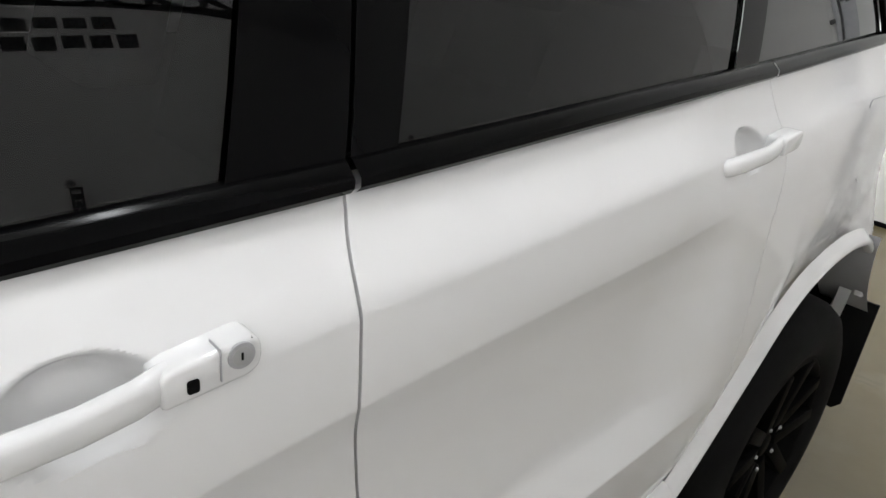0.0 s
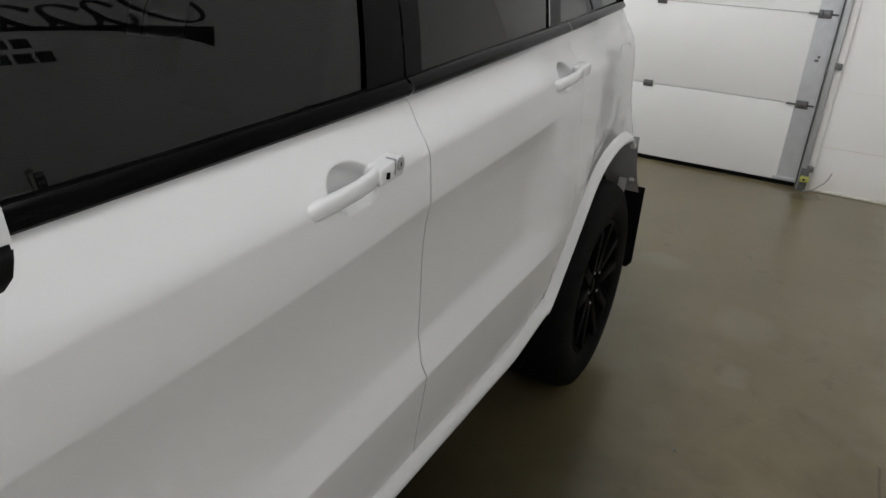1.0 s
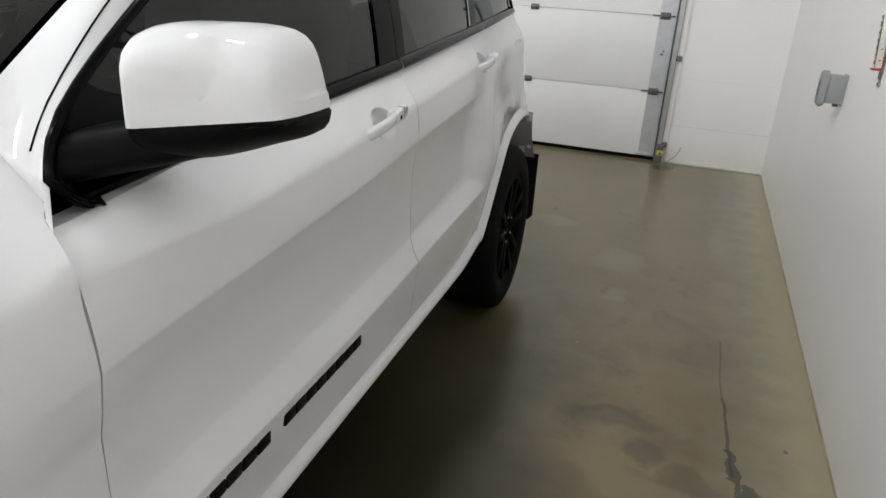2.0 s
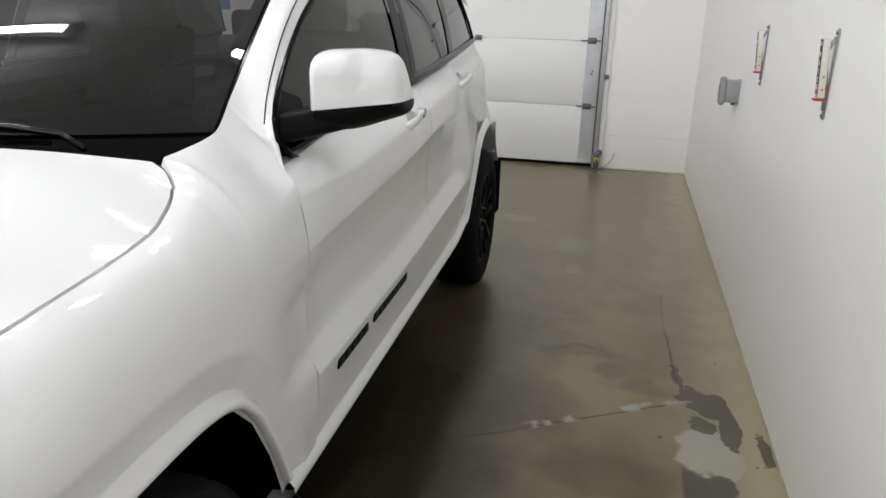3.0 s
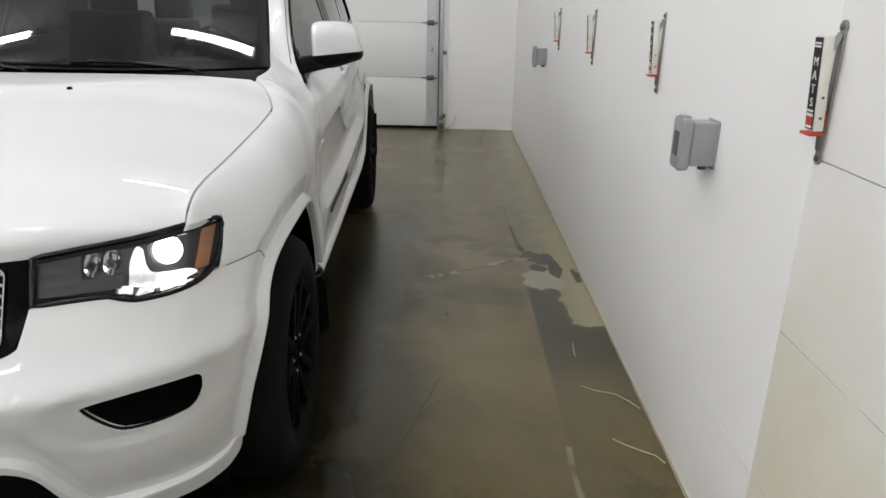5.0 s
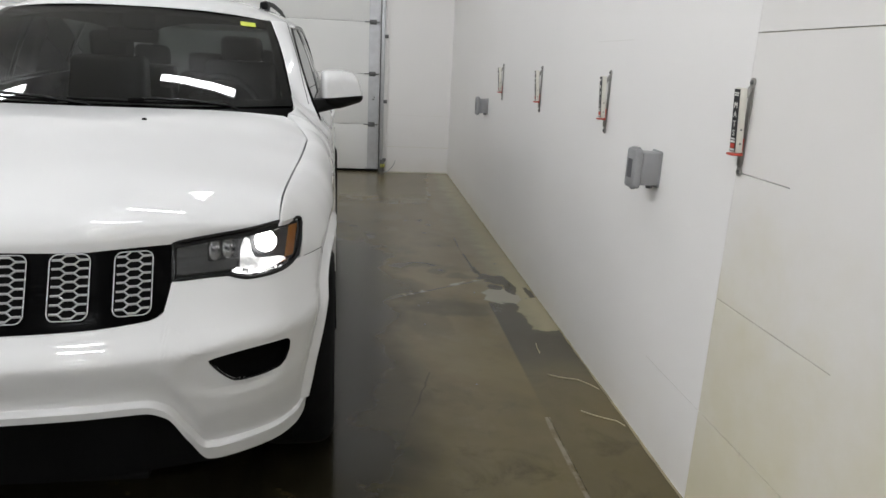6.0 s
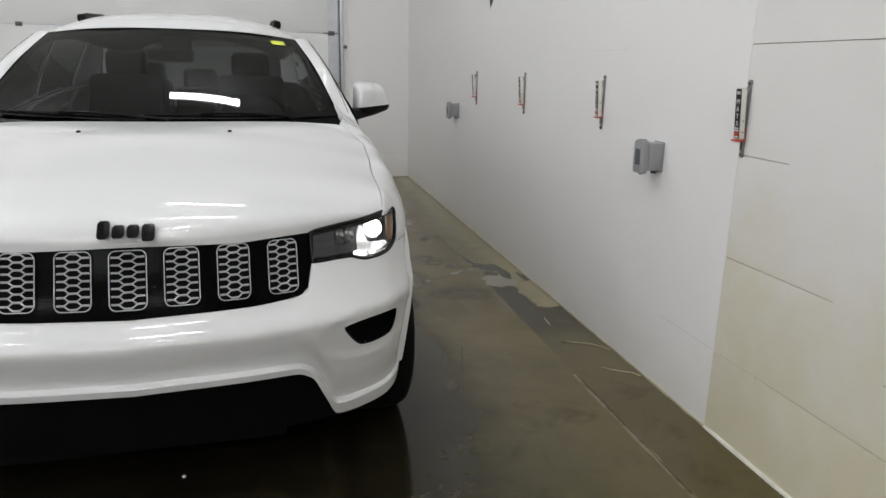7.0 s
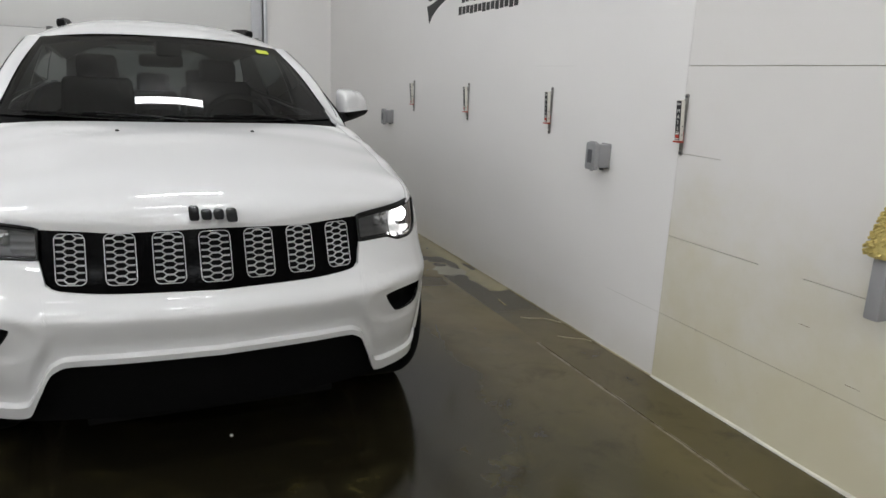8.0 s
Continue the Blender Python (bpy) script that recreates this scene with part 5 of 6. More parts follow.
# door mirrors
def mirror_shell(c, half_w, half_h, depth, n, s, r):
    """s round the shell, r from its rear face (0) to its nose (1)."""
    a = 2 * math.pi * s
    x, y = math.cos(a), math.sin(a)
    k = (abs(x) ** n + abs(y) ** n) ** (-1 / n)
    sc = (1 - r**2.8) ** (1 / 2.4) if r < 1 else 0.0
    sx = 0.72 + 0.28 * sc if r < 1 else 0.0
    along = Vector((math.cos(radians(31)), math.sin(radians(31)), 0))
    nose = Vector((0.10, -0.995, 0))
    return Vector(c) + along * (x * k * half_w * sx) + nose * (depth * r) + Vector((0, 0, y * k * half_h * (0.30 + 0.70 * sc if r < 1 else 0.0)))


MR = [0, 0.02, 0.06, 0.12, 0.2, 0.3, 0.4, 0.5, 0.6, 0.7, 0.78, 0.85, 0.91, 0.95, 0.98, 0.995, 1.0]
shell = sheet(lambda s, r: mirror_shell((0.958, 1.760, 1.249), 0.112, 0.088, 0.130, 7.0, s, r), steps(0, 1, 64), MR)
for v in shell.verts:
    k = max(0.0, (v.co.z - 1.20) / 0.126)
    if v.co.x > 0.95:
        v.co.x -= 0.030 * k**1.4 * min(1, (v.co.x - 0.95) / 0.05)
    v.co.z -= 0.010 * max(0.0, (v.co.x - 0.95) / 0.09) * (1 if v.co.z > 1.25 else 0.3)
under = shell.copy()
SPLIT = dict(plane_co=(0.955, 1.75, 1.218), plane_no=(-0.09, 0.02, 1.0))
bmesh.ops.bisect_plane(shell, geom=shell.verts[:] + shell.edges[:] + shell.faces[:], clear_inner=True, **SPLIT)
bmesh.ops.bisect_plane(under, geom=under.verts[:] + under.edges[:] + under.faces[:], clear_outer=True, **SPLIT)
for v in under.verts:
    v.co.z += 0.028 * smooth(0.93, 1.05, v.co.x) * smooth(1.225, 1.19, v.co.z)
    v.co.x, v.co.y = 0.955 + (v.co.x - 0.955) * 0.985, 1.75 + (v.co.y - 1.75) * 0.985
both("mirror_cap", shell, PAINT, car, "white mirror housing", 60)
both("mirror_underside", under, TRIM_BLACK, car, "black plastic mirror base", 60)
def box_round(a, n=4):
    x, y = math.cos(a), math.sin(a)
    k = (abs(x) ** n + abs(y) ** n) ** (-1 / n)
    return x * k, y * k


arm = sheet(lambda s, k: (lambda c: Vector((0.825 + 0.115 * s, 1.605 + 0.10 * s + (0.070 - 0.01 * s) * c[0], 1.176 + 0.018 * s + (0.033 - 0.006 * s) * c[1])))(box_round(2 * math.pi * k)), steps(0, 1, 8), steps(0, 1, 28))
both("mirror_arm", arm, TRIM_BLACK, car, "black plastic mirror arm")


foot_l = curve([(1.119, 1.563), (1.130, 1.536), (1.147, 1.514), (1.165, 1.505), (1.207, 1.532), (1.262, 1.615)])
foot_r = curve([(1.119, 1.570), (1.14, 1.62), (1.17, 1.70), (1.222, 1.715), (1.245, 1.65), (1.262, 1.622)])
foot_u = curve([(1.119, 0.866), (1.147, 0.860), (1.165, 0.847), (1.207, 0.832), (1.27, 0.803)])


def foot_fn(s, z):
    """Black triangle between the pillar's edge, the belt and the glass."""
    v = foot_l(z) + (foot_r(z) - foot_l(z)) * s
    u = max(side_u(v, z) if z < belt_z(v) else 0, glass_u(v, z)) + 0.006
    return (foot_u(z) + 0.002 + (u - foot_u(z) - 0.002) * smooth(0, 0.3, s), v, z)


foot = sheet(foot_fn, steps(0, 1, 14), steps(1.119, 1.262, 16))
both("mirror_foot", lip(foot, (-0.02, 0, 0)), TRIM_BLACK, car, "black plastic mirror foot")
both("mirror_glass", sheet(lambda s, r: mirror_shell((0.955, 1.763, 1.246), 0.096 * r, 0.068 * r, 0.0, 4.0, s, 0), steps(0, 1, 24), [0, 0.5, 1]), CHROME, car)


# door handles
def loft(rings):
    """Ellipses (centre, half height, half depth) joined into a rounded bar that runs along v."""
    bm = bmesh.new()
    n = 14
    loops = []
    for (u, v, z), hh, hd in rings:
        loops.append([bm.verts.new((u + hd * math.copysign(abs(math.cos(a)) ** 0.75, math.cos(a)), v, z + hh * math.copysign(abs(math.sin(a)) ** 0.75, math.sin(a)))) for a in (2 * math.pi * k / n for k in range(n))])
    for a, b in zip(loops, loops[1:]):
        for k in range(n):
            bm.faces.new((a[k], a[(k + 1) % n], b[(k + 1) % n], b[k]))
    bm.faces.new(loops[0][::-1])
    bm.faces.new(loops[-1])
    return bm


def handle(dv, dz, du, key):
    """A slim bowed grip that runs into a blunt boxy end."""
    grip = [((0.893, 2.250, 1.072), 0.006, 0.006), ((0.898, 2.253, 1.073), 0.0105, 0.010), ((0.905, 2.272, 1.077), 0.0135, 0.012), ((0.913, 2.31, 1.083), 0.0135, 0.010), ((0.917, 2.36, 1.089), 0.0132, 0.009), ((0.9145, 2.395, 1.093), 0.0136, 0.009), ((0.910, 2.415, 1.096), 0.0140, 0.009), ((0.900, 2.44, 1.099), 0.012, 0.009)]
    h = part("door_handle", loft([((u + du, v + dv, z + dz), a, b) for (u, v, z), a, b in grip]), PAINT, car, "white pull handle", 60)
    cap = [(2.410 + 0.075 * a, 1.0790 + 0.007 * a + 0.030 * b + 0.001 * a * b) for a, b in ((0, 0.05), (0.85, 0), (0.97, 0.12), (1, 0.4), (0.99, 0.75), (0.93, 0.95), (0.85, 1), (0.08, 1), (0, 0.86))]
    body = prism([(v + dv, z + dz) for v, z in cap], 0.0335, "u", 0.889 + du, 0.0038)
    for q in body.verts:
        q.co.x -= 0.10 * max(0.0, q.co.y - dv - 2.445)
    part("handle_cap", body, PAINT, h, "", 50)
    if key:
        part("lock_sensor", prism([(2.431 + a, 1.094 + b) for a, b in rounded(0.0042, 0.0050, 0.0018, 3)], 0.0030, "u", 0.9205), MATT_BLACK, h, "black touch sensor")
        part("key_collar", prism([(2.467 + 0.0105 * math.cos(a), 1.1045 + 0.0105 * math.sin(a)) for a in steps(0, 2 * math.pi * 19 / 20, 19)], 0.0030, "u", 0.9186, 0.0008), GREY_LINER, h, "thin ring round the key cylinder")
        cyl = lathe([(0.0, 0.9218), (0.0072, 0.9218), (0.0082, 0.9205), (0.0082, 0.91)], 20)
        bmesh.ops.translate(cyl, vec=(0, 2.467, 1.1045), verts=cyl.verts)
        part("key_cylinder", cyl, STEEL, h, "satin key cylinder")
        part("key_slot", box(0.9217, 0.9223, 2.4662, 2.4678, 1.1015, 1.1075), MATT_BLACK, h)
        part("handle_split", box(0.905, 0.9228, 2.4507, 2.4513, 1.090, 1.1155), GREY_LINER, h)


handle(0, 0, 0, True)
handle(0.998, 0.041, -0.024, False)
flap = [(4.075 + a, 1.065 + b) for a, b in rounded(0.105, 0.092, 0.05, 6)]
for arc in (flap[3:11], flap[17:25]):
    part("fuel_flap_gap", tube([(side_u(v, z) + 0.0005, v, z) for v, z in arc], 0.0011, 5), GREY_LINER, car, "thin gap round the fuel flap")


# lettering stands as plain bars
def badge(v0, v1, n):
    t = new("door_badge")
    t.parent = car
    w = (v1 - v0) / n
    for k in range(n):
        a = v0 + w * k
        zc = 0.621
        u = side_u(a + w / 2, zc)
        part("badge_bar", prism([(a + 0.002, zc - 0.0125), (a + w - 0.0015, zc - 0.0125), (a + w - 0.0005, zc + 0.0125), (a + 0.003, zc + 0.0125)], 0.010, "u", u - 0.006, 0.002), TRIM_BLACK, t)


badge(1.585, 1.812, 5)
badge(1.858, 2.200, 8)
emblem = new("hood_emblem")
emblem.parent = car
for cu, w, h, dz in ((-0.059, 0.016, 0.021, 0.0), (-0.0205, 0.0165, 0.015, -0.005), (0.0185, 0.0165, 0.015, -0.005), (0.059, 0.0175, 0.020, -0.009)):
    b = prism([(cu + a, 0.958 + dz + c) for a, c in rounded(w, h, 0.009, 4)], 0.014, "v", 0.0, 0.002)
    for v in b.verts:
        v.co.y += 0.139 + (v.co.z - 0.950) * 1.1
    part("emblem_shape", b, GLOSS_BLACK, emblem)

# windscreen fittings
for u in (0.272, -0.272):
    nz = lathe([(0.0, 0.008), (0.007, 0.006), (0.009, 0.0)], 10)
    bmesh.ops.rotate(nz, cent=(0, 0, 0), matrix=Matrix.Rotation(radians(-90), 3, "Y"), verts=nz.verts)
    bmesh.ops.translate(nz, vec=(u, 0.977, hood_z(u, 0.977) - 0.001), verts=nz.verts)
    part("washer_nozzle", nz, MATT_BLACK, car)


def wiper(s0, s1, r0, r1):
    pts = []
    for k in range(9):
        t = k / 8
        p = Vector(screen(s0 + (s1 - s0) * t, r0 + (r1 - r0) * t))
        pts.append(p + Vector((0, -0.006, 0.009)))
    return pts


for s0, s1, joint, pivot in ((0.62, -0.10, 0.24, 0.74), (-0.14, -0.86, -0.50, 0.07)):
    wp = part("wiper", tube(wiper(s0, s1, 0.002, 0.020), 0.0055, 6), MATT_BLACK, car, "black wiper blade")
    arm = [(pivot, -0.055, 0.006), (pivot - 0.06, -0.030, 0.020), (0.5 * (pivot + joint), -0.006, 0.026), (joint + 0.05, 0.013, 0.024), (joint - 0.01, 0.016, 0.014)]
    part("wiper_arm", tube([Vector(screen(a, b)) + Vector((0, -0.008, c)) for a, b, c in arm], 0.0065, 6), GLOSS_BLACK, wp)
    part("wiper_clip", tube([Vector(screen(a, 0.016)) + Vector((0, -0.009, 0.014)) for a in (joint - 0.045, joint + 0.03)], 0.010, 6), MATT_BLACK, wp)
part("windscreen_sticker", sheet(lambda s, r: Vector(screen(0.765 + 0.11 * s, 0.845 + 0.065 * r)) + Vector((0, -0.003, 0.004)), steps(0, 1, 3), steps(0, 1, 2)), STICKER, glassob, "small yellow dealer sticker")


# ---- cabin ----
def seat_back(w, h, d, bend):
    bm = box(-w, w, -d, d, 0, h, 0.035, 3)
    for v in bm.verts:
        v.co.y += bend * (v.co.z / h) ** 1.3
        v.co.x *= 1 - 0.16 * (v.co.z / h) ** 3
    return bm


dash = sheet(lambda u, r: (u, curve([(0, 1.24), (0.3, 1.45), (0.7, 1.72), (0.85, 1.80), (1, 1.82)])(r) + 0.10 * (abs(u) / 0.75) ** 2 * (1 - r), curve([(0, 1.125), (0.3, 1.145), (0.7, 1.150), (0.85, 1.125), (1, 0.90)])(r) + 0.045 * math.exp(-(((u - 0.37) / 0.19) ** 2)) * smooth(0.35, 0.7, r) * smooth(1.0, 0.85, r)), steps(-0.74, 0.74, 30), steps(0, 1, 16))
part("dashboard", dash, INTERIOR, car, "dark grey dashboard")
ring = []
for k in range(36):
    a = 2 * math.pi * k / 36
    p = Vector((0.19 * math.cos(a), 0, 0.19 * math.sin(a)))
    p.rotate(Euler((radians(-24), 0, 0)))
    ring.append(p + Vector((0.37, 1.98, 1.10)))
wheel_part = part("steering_wheel", tube(ring, 0.016, 8, True), INTERIOR, car, "black steering wheel")
part("steering_hub", box(0.29, 0.45, 1.955, 2.0, 1.04, 1.14, 0.02), INTERIOR, wheel_part)
for u, v, h in ((0.37, 2.70, 0.58), (-0.37, 2.70, 0.58), (0.36, 3.60, 0.52), (0.0, 3.62, 0.48), (-0.36, 3.60, 0.52)):
    back = seat_back(0.235 if v < 3 else 0.19, h, 0.075, 0.16)
    bmesh.ops.translate(back, vec=(u, v, 0.76), verts=back.verts)
    st = part("seat", join(back, box(u - 0.24, u + 0.24, v - 0.50, v - 0.02, 0.62, 0.80, 0.05, 3)) if v < 3 else back, SEAT, car, "black cloth car seat")
    hr = box(-0.12, 0.12, -0.05, 0.05, -0.08, 0.08, 0.04, 3)
    bmesh.ops.translate(hr, vec=(u, v + 0.20, 0.76 + h + (0.062 if v < 3 else 0.05)), verts=hr.verts)
    part("headrest", hr, SEAT, st)
vm = box(-0.115, 0.115, -0.022, 0.022, -0.034, 0.034, 0.02, 3)
bmesh.ops.translate(vm, vec=(-0.03, 2.06, 1.450), verts=vm.verts)
part("rear_view_mirror", join(vm, tube([(-0.02, 2.06, 1.46), (0, 2.03, 1.53)], 0.014), box(-0.06, 0.075, 1.99, 2.09, 1.475, 1.555, 0.02)), INTERIOR, car, "black rear view mirror")
liner = sheet(lambda a, k: (lambda p: (p[0] * 0.97, p[1] + 0.03, p[2] - 0.035))(roof_fn(a, k)), steps(-0.96, 0.96, 20), steps(0, 0.97, 14))
part("headliner", liner, HEADLINING, car)
both("inner_pillar", sheet(lambda t, r: pillar(t, 0.1 + 0.8 * r) + Vector((-0.03, 0.03, -0.02)), steps(0, 1, 10), steps(0, 1, 3)), INTERIOR, car)


# ---- things on and along the wall ----
CLIP_WHITE = material("ivory_clip_steel", (0.72, 0.70, 0.63), 0.4, vary=0.06, scale=30)
LABEL_BLACK = material("black_label", (0.018, 0.017, 0.02), 0.45)
LETTER = material("white_lettering", (0.75, 0.74, 0.70), 0.5)
RED = material("red_plastic", (0.50, 0.05, 0.025), 0.4, vary=0.1, scale=40)
STRAP = material("dull_zinc_strap", (0.36, 0.35, 0.33), 0.45, metal=0.7, vary=0.12, scale=40)
BOX_GREY = material("grey_pvc", (0.31, 0.31, 0.315), 0.45, vary=0.04, scale=25)
BOX_DARK = material("dark_slot", (0.10, 0.10, 0.11), 0.5)
SIGN_INK = material("black_sign_vinyl", (0.02, 0.02, 0.02), 0.5)
STRAW = material("pale_straw", (0.46, 0.39, 0.25), 0.8, vary=0.2, scale=60)
SPONGE = material("yellow_wash_mitt", (0.62, 0.50, 0.18), 0.9, vary=0.25, scale=40)
CAULK = material("old_caulk_bead", (0.74, 0.71, 0.62), 0.6, vary=0.2, scale=9)
GRIME = material("grimy_caulk", (0.36, 0.31, 0.20), 0.7, vary=0.3, scale=7)
SENSOR = material("yellow_green_plastic", (0.42, 0.42, 0.10), 0.5, vary=0.2, scale=50)


def letter(text, size, at, mat, parent):
    c = bpy.data.curves.new("letter", "FONT")
    c.body, c.size, c.align_x, c.align_y, c.extrude = text, size, "CENTER", "CENTER", 0.0006
    tmp = bpy.data.objects.new("letter", c)
    me = bpy.data.meshes.new_from_object(tmp)
    bpy.data.objects.remove(tmp)
    me.materials.append(mat)
    ob = new("letter", me)
    ob.parent = parent
    ob.matrix_basis = at
    return ob


LEAN = 0.07


def mat_clip(word):
    """A spring clip that holds floor mats: origin on the wall, the room towards -x."""
    t = thing("mat_clip", "ivory mat clip on the wall, black label, red jaw", "wall clip", group="mat clips")
    strap = join(
        prism([(-0.011, -0.125), (0.011, -0.125), (0.011, 0.125), (-0.011, 0.125)], 0.004, "u", -0.005, 0.001),
        prism([(0.0125 * math.cos(a), 0.128 + 0.0125 * math.sin(a)) for a in steps(0, 2 * math.pi * 11 / 12, 11)], 0.005, "u", -0.0055),
        prism([(0.0125 * math.cos(a), -0.128 + 0.0125 * math.sin(a)) for a in steps(0, 2 * math.pi * 11 / 12, 11)], 0.005, "u", -0.0055),
    )
    part("strap", strap, STRAP, t, "dull steel wall strap")
    for z in (0.128, -0.128):
        s = lathe([(0.0, -0.011), (0.005, -0.010), (0.0065, -0.0055)], 10)
        bmesh.ops.translate(s, vec=(0, 0, z), verts=s.verts)
        part("screw", s, DARK_STEEL, t)
    arm = tube([(-0.006, 0, 0.115), (-0.020, 0, 0.085), (-0.026, 0, 0.05), (-0.018, 0, 0.01), (-0.008, 0, -0.07), (-0.006, 0, -0.11)], 0.006, 6)
    for v in arm.verts:
        v.co.y *= 1.6
    part("spring", arm, STRAP, t, "bent steel spring")
    body = box(-0.038, -0.016, -0.0165, 0.0165, -0.072, 0.112, 0.004)
    for v in body.verts:
        v.co.x -= v.co.z * LEAN
    part("body", body, CLIP_WHITE, t)
    lab = box(-0.039, -0.0382, -0.015, 0.015, -0.068, 0.108)
    for v in lab.verts:
        v.co.x -= v.co.z * LEAN
    label = part("label", lab, LABEL_BLACK, t, "black label with white letters")
    # letters stand one above the other, facing the room
    for k, ch in enumerate(word):
        z = 0.062 - 0.026 * k
        letter(ch, 0.024, Matrix.Translation((-0.0396 - z * LEAN, 0, z)) @ (Matrix.Rotation(radians(-4.0), 3, "Y") @ Euler((radians(90), 0, radians(-90))).to_matrix()).to_4x4(), LETTER, label)
    for z, m, h in ((0.097, LETTER, 0.0018), (0.091, LETTER, 0.0018), (-0.040, LETTER, 0.003), (-0.032, LETTER, 0.002), (-0.052, RED, 0.007), (-0.063, LETTER, 0.0025)):
        part("mark", box(-0.0403 - z * LEAN, -0.0388 - z * LEAN, -0.011, 0.011, z - h, z + h), m, label)
    part("jaw", join(box(-0.042, -0.009, -0.019, 0.019, -0.080, -0.0735, 0.002), box(-0.017, -0.008, -0.013, 0.013, -0.078, -0.030, 0.003)), RED, t, "red rubber jaw")
    for z in (-0.045, -0.005):
        s = lathe([(0.0, 0.003), (0.0025, 0.002), (0.003, 0.0)], 8)
        bmesh.ops.rotate(s, cent=(0, 0, 0), matrix=Matrix.Rotation(radians(-90), 3, "Z"), verts=s.verts)
        bmesh.ops.translate(s, vec=(-0.026 - z * LEAN, -0.0165, z), verts=s.verts)
        part("rivet", s, DARK_STEEL, t)
    return t


clip0 = mat_clip("MATS")
clip0.matrix_basis = pose(WALL_X, 0.350, 1.256)
for y, rz, ry in ((1.524, 1.5, 0.6), (2.739, -1.0, 0.0), (3.937, 2.0, -0.5)):
    copy_thing(clip0, pose(WALL_X, y, 1.256, 0, ry, 0))


def outlet_box():
    t = thing("outlet_box", "grey weatherproof outlet box with a bulky cover", "outlet", group="outlet boxes")
    part("back_plate", prism([(a, b) for a, b in rounded(0.043, 0.068, 0.008, 3)], 0.006, "u", -0.006, 0.001), BOX_GREY, t)
    part("body", box(-0.072, -0.005, -0.038, 0.038, -0.060, 0.062, 0.003), BOX_GREY, t)
    cov = prism([(a, b) for a, b in rounded(0.044, 0.073, 0.014, 4)], -0.030, "u", -0.074, 0.006)
    cover = part("cover", cov, BOX_GREY, t, "raised hinged cover")
    part("viewing_slot", join(box(-0.1065, -0.1048, -0.020, 0.020, -0.035, 0.035, 0.0006, 1)), BOX_DARK, cover, "recessed dark slot")
    part("hinge_lug", box(-0.100, -0.076, -0.020, 0.020, 0.070, 0.078, 0.002), BOX_GREY, cover)
    part("latch_lug", box(-0.094, -0.078, -0.008, 0.008, -0.080, -0.071, 0.002), BOX_GREY, cover)
    part("conduit_stub", tube([(-0.022, 0, -0.075), (-0.022, 0, -0.054)], 0.012, 12), BOX_DARK, t)
    return t


ob0 = outlet_box()
ob0.matrix_basis = pose(WALL_X, 0.926, 1.048)
copy_thing(ob0, pose(WALL_X, 4.568, 1.028))


# sign painted high on the wall: script and numbers stand as plain strokes and bars
def ribbon(pts, widths, depth=0.002):
    """A flat stroke on the wall; pts are (y, z)."""
    bm = bmesh.new()
    rows = []
    n = len(pts)
    for i, (y, z) in enumerate(pts):
        a, b = pts[max(0, i - 1)], pts[min(n - 1, i + 1)]
        dy, dz = b[0] - a[0], b[1] - a[1]
        l = math.hypot(dy, dz)
        ny, nz = -dz / l, dy / l
        w = widths[i] / 2
        rows.append([bm.verts.new((WALL_X - d, y + ny * w * s, z + nz * w * s)) for d in (0.0, depth) for s in (-1, 1)])
    for a, b in zip(rows, rows[1:]):
        bm.faces.new((a[2], a[3], b[3], b[2]))
        bm.faces.new((a[0], b[0], b[1], a[1]))
        bm.faces.new((a[0], a[2], b[2], b[0]))
        bm.faces.new((a[1], b[1], b[3], a[3]))
    bm.faces.new(rows[0])
    bm.faces.new(rows[-1])
    bmesh.ops.recalc_face_normals(bm, faces=bm.faces)
    return bm


sign = thing("wall_sign", "black script and swoosh lettering on the white wall", "sign")
swoosh = [(3.655, 1.945), (3.58, 1.978), (3.50, 2.005), (3.40, 2.033), (3.28, 2.060), (3.15, 2.080), (2.95, 2.100), (2.6, 2.115), (2.2, 2.115), (1.9, 2.10)]
part("swoosh", ribbon(swoosh, [0.155, 0.105, 0.078, 0.058, 0.042, 0.032, 0.024, 0.018, 0.012, 0.006]), SIGN_INK, sign)
x = 3.66
for w, h, lean in ((0.30, 0.34, 0.10), (0.13, 0.17, 0.05), (0.17, 0.15, 0.05), (0.15, 0.15, 0.05), (0.20, 0.17, 0.05), (0.26, 0.32, 0.10), (0.14, 0.15, 0.05), (0.16, 0.16, 0.05)):
    loop = [(x - w / 2 + 0.45 * w * math.cos(a) - lean * math.sin(a), 2.06 + (3.66 - x) * 0.05 + h / 2 + 0.5 * h * math.sin(a)) for a in steps(0.5, 6.1, 20)]
    part("script_stroke", ribbon(loop, [0.012 + 0.018 * abs(math.cos(a)) for a in steps(0.5, 6.1, 20)]), SIGN_INK, sign)
    x -= w
for y0, y1, z0, z1, n in ((3.00, 2.02, 1.903, 1.965, 14), (2.95, 2.30, 1.99, 2.045, 9)):
    w = (y0 - y1) / n
    for k in range(n):
        a = y0 - w * k
        part("number_bar", box(WALL_X - 0.002, WALL_X, a - w * 0.78, a, z0 + 0.004 * (k % 3), z1 - 0.003 * (k % 2)), SIGN_INK, sign)

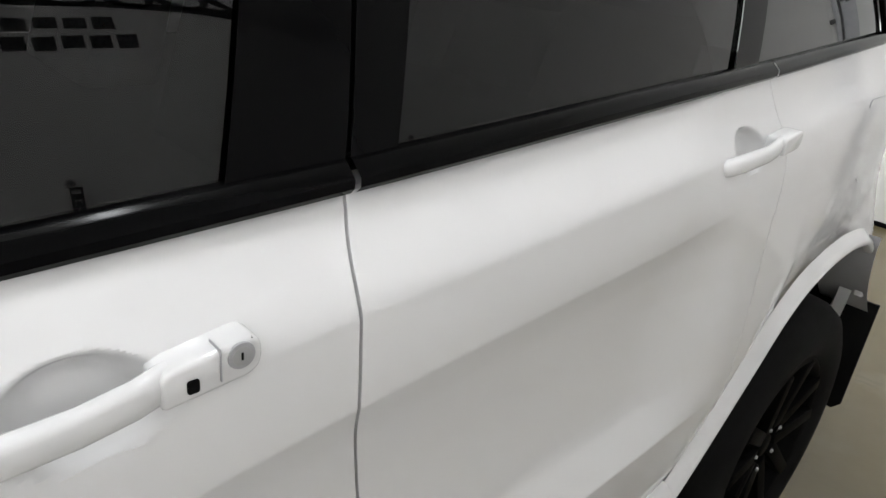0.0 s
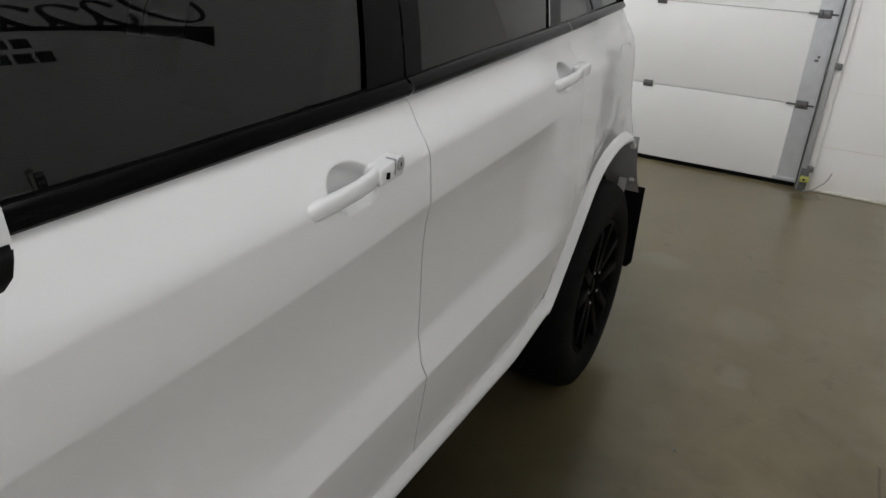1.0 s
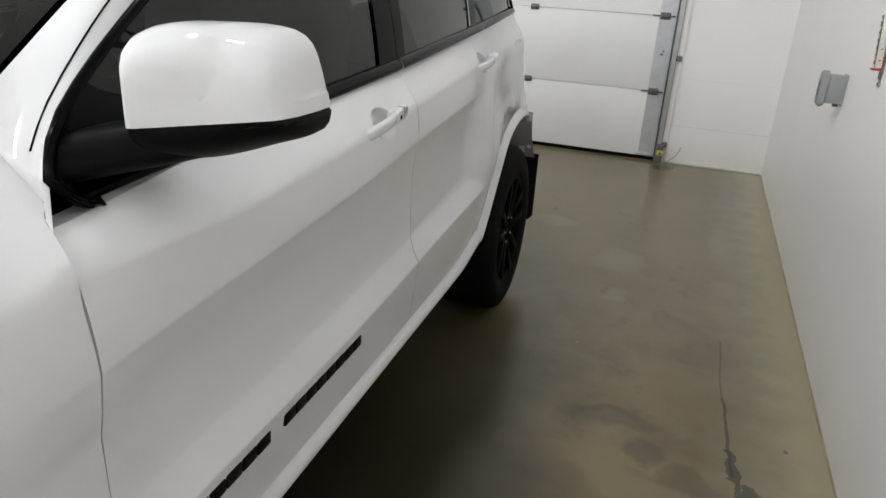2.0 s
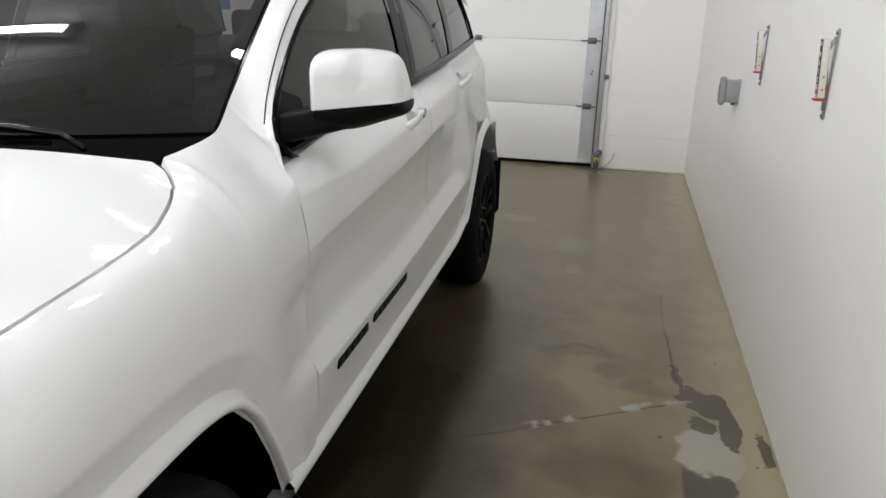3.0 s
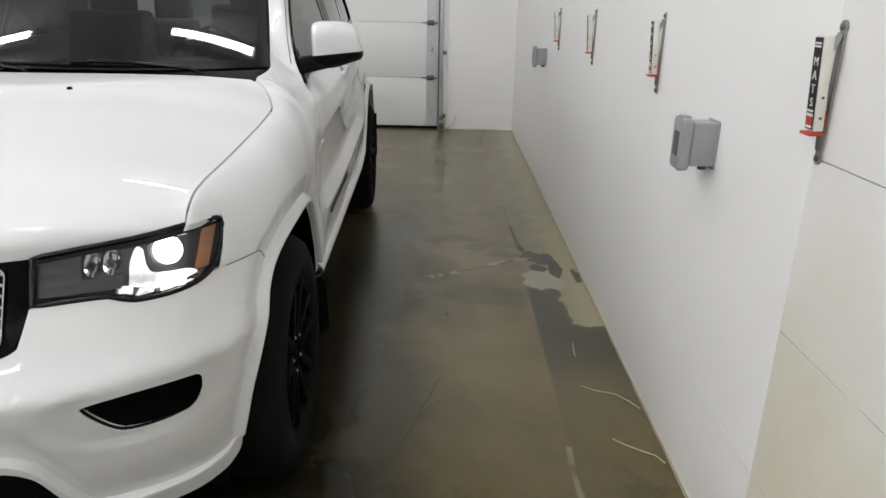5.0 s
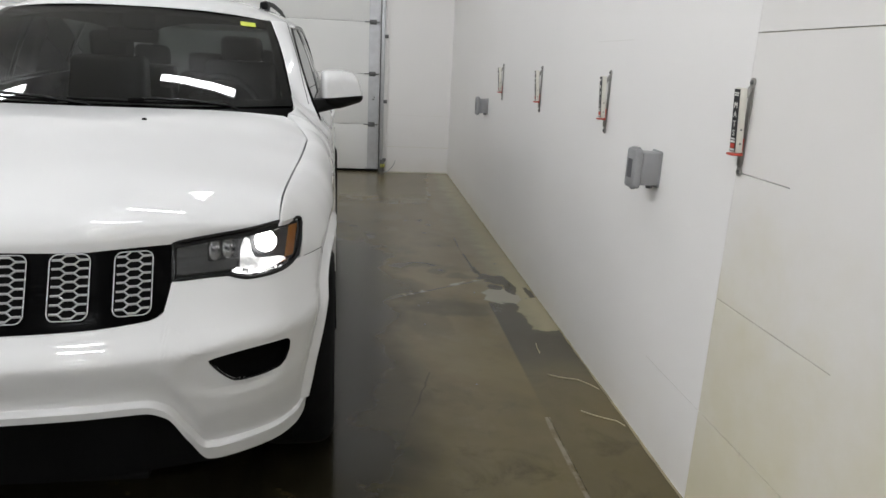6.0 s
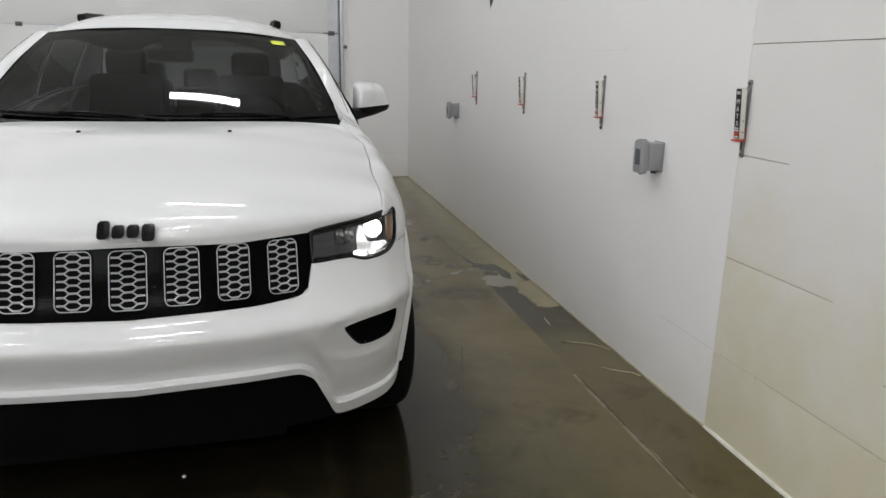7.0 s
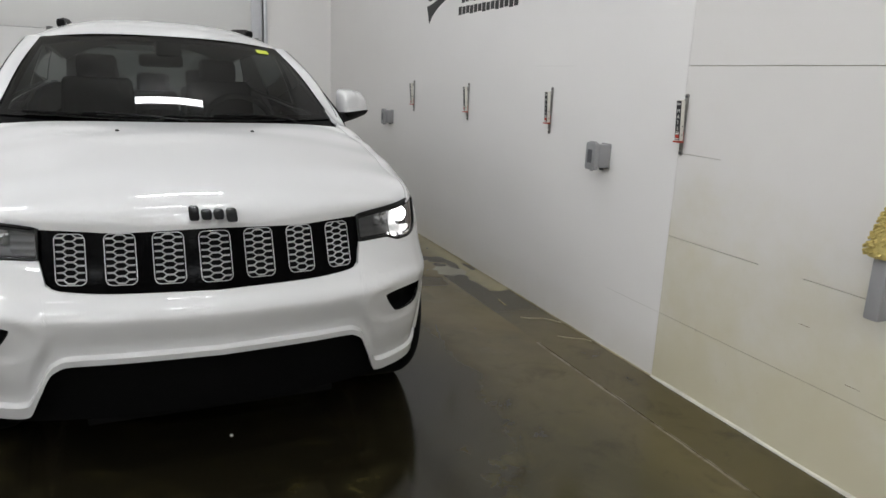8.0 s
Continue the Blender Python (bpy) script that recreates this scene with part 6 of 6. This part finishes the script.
# floor edge
def bead(y, k):
    """Caulk squeezed along the wall's foot, uneven in width and height."""
    w = 0.0055 + 0.0065 * smooth(0.5, 0.2, y) + 0.004 * noise.noise((0, y * 2.3, 0)) + 0.003 * noise.noise((3, y * 11, 0))
    h = 0.006 + 0.006 * smooth(0.5, 0.2, y) + 0.003 * noise.noise((7, y * 3.1, 0)) + 0.002 * noise.noise((9, y * 13, 0))
    return (WALL_X - w * (1, 0.93, 0.55, 0.08, 0)[k], y, h * (0, 0.5, 0.92, 1.0, 1.0)[k])


solid("baseboard", sheet(bead, steps(BACK_Y, PANEL_EDGE, 220), range(5)), CAULK, "lumpy old caulk bead along the foot of the cream wall", "trim", kind="structure")
solid("baseboard_repainted", sheet(bead, steps(PANEL_EDGE, DOOR_Y - 0.03, 240), range(5)), GRIME, "thin grimy caulk bead along the foot of the white wall", "trim", kind="structure")
solid("baseboard_north", box(DOOR_R + 0.11, WALL_X - 0.015, DOOR_Y - 0.026, DOOR_Y - 0.0105, 0.0, 0.016, 0.004), CAULK, "old caulk bead under the end wall", "trim", kind="structure")
solid("trim", join(box(DOOR_R + 0.11, WALL_X, DOOR_Y - 0.0115, DOOR_Y - 0.009, 0.322, 0.325), box(DOOR_R + 0.11, WALL_X, DOOR_Y - 0.0115, DOOR_Y - 0.009, 0.715, 0.717)), CREAM, "faint horizontal panel joints in the end wall", "trim", kind="structure")
faint = [box(WALL_X - 0.0006, WALL_X + 0.001, PANEL_EDGE + 0.001, 0.80, 0.339, 0.3405), box(WALL_X - 0.0012, WALL_X + 0.001, 1.3, 1.75, 1.5195, 1.5205)]
solid("wall_joint", join(*faint), material("faint_joint", (0.66, 0.64, 0.60), 0.6, vary=0.1, scale=6), "faint panel joint showing through the paint", "trim", kind="structure")

for pts in ([(1.905, 1.345), (1.95, 1.315), (2.03, 1.288), (2.075, 1.235), (2.10, 1.19)], [(1.955, 0.995), (1.99, 0.962), (2.04, 0.928), (2.08, 0.905), (2.10, 0.865)], [(1.938, 1.712), (1.930, 1.66), (1.927, 1.59)]):
    solid("straw", tube([(a, b, 0.0028) for a, b in pts], 0.0026, 5), STRAW, "pale dry straw lying on the concrete", "straw", group="straws on the floor")

# door sensor and loose wire
sen = thing("door_sensor", "small yellow-green door sensor on a bracket by the track", "sensor")
part("bracket", box(DOOR_R + 0.02, DOOR_R + 0.075, DOOR_Y - 0.085, DOOR_Y - 0.076, 0.0, 0.165, 0.002), DARK_STEEL, sen)
part("case", box(DOOR_R + 0.025, DOOR_R + 0.085, DOOR_Y - 0.125, DOOR_Y - 0.086, 0.075, 0.115, 0.006), SENSOR, sen)
part("lens", box(DOOR_R + 0.045, DOOR_R + 0.06, DOOR_Y - 0.128, DOOR_Y - 0.1245, 0.088, 0.102, 0.002), MATT_BLACK, sen)
solid("wire", tube([(DOOR_R + 0.06, DOOR_Y - 0.09, 0.005), (DOOR_R + 0.12, DOOR_Y - 0.08, 0.02), (DOOR_R + 0.18, DOOR_Y - 0.06, 0.075), (DOOR_R + 0.205, DOOR_Y - 0.05, 0.12), (DOOR_R + 0.215, DOOR_Y - 0.045, 0.155)], 0.004, 6), GREY_LINER, "loose grey wire curling up from the floor", "wire")

# wash brush
mitt = thing("wash_brush", "shaggy yellow wash brush head upright on a grey wall holder", "wash brush")
strands = []
rng = random.Random(5)
head_r = curve([(0.0, 0.066), (0.02, 0.072), (0.06, 0.062), (0.11, 0.050), (0.16, 0.034), (0.18, 0.018)])
for k in range(420):
    th, h = rng.uniform(0, 2 * math.pi), 0.008 + 0.165 * rng.random() ** 1.2
    out = Vector((math.cos(th), math.sin(th), 0))
    p = Vector((WALL_X - 0.085, -0.760, 0.912 + h)) + out * head_r(h) * 0.55
    q = p + out * head_r(h) * rng.uniform(0.38, 0.56) + Vector((0, 0, -0.010 * rng.random()))
    strands.append(tube([p, (p + q) / 2 + Vector((0, 0, 0.004)), q], 0.0036, 5))
core = lathe([(0.0, 0.0), (0.058, 0.0), (0.062, 0.02), (0.054, 0.06), (0.042, 0.11), (0.028, 0.16), (0.0, 0.18)], 32)
bmesh.ops.rotate(core, cent=(0, 0, 0), matrix=Matrix.Rotation(-math.pi / 2, 3, "Y"), verts=core.verts)
bmesh.ops.translate(core, vec=(WALL_X - 0.085, -0.760, 0.912), verts=core.verts)
part("bristles", join(core, *strands), SPONGE, mitt)
part("holder", join(box(WALL_X - 0.012, WALL_X, -0.80, -0.73, 0.72, 0.90, 0.004), box(WALL_X - 0.12, WALL_X - 0.008, -0.79, -0.735, 0.70, 0.913, 0.008)), BOX_GREY, mitt, "grey plastic holder")


def grit(x, y, size, mat, label):
    bm = bmesh.new()
    bmesh.ops.create_icosphere(bm, subdivisions=1, radius=size)
    for v in bm.verts:
        v.co.z *= 0.55
        v.co += 0.35 * size * noise.noise_vector(v.co * 90 + Vector((x, y, 0)) * 7)
    solid("grit", bm, mat, label, "grit", group="grit on the floor", at=pose(x, y, size * 0.35))


for x, y, size in ((1.74, 2.515, 0.007), (1.99, 3.16, 0.009), (1.43, 2.33, 0.005), (1.37, 2.28, 0.005), (1.38, 1.98, 0.006), (2.05, 2.42, 0.006), (1.55, 1.25, 0.005), (1.22, 3.6, 0.006)):
    grit(x, y, size, DARK_STEEL, "small dark bit of grit on the concrete")
grit(0.08, 0.41, 0.008, LETTER, "small white flake lying on the wet floor")
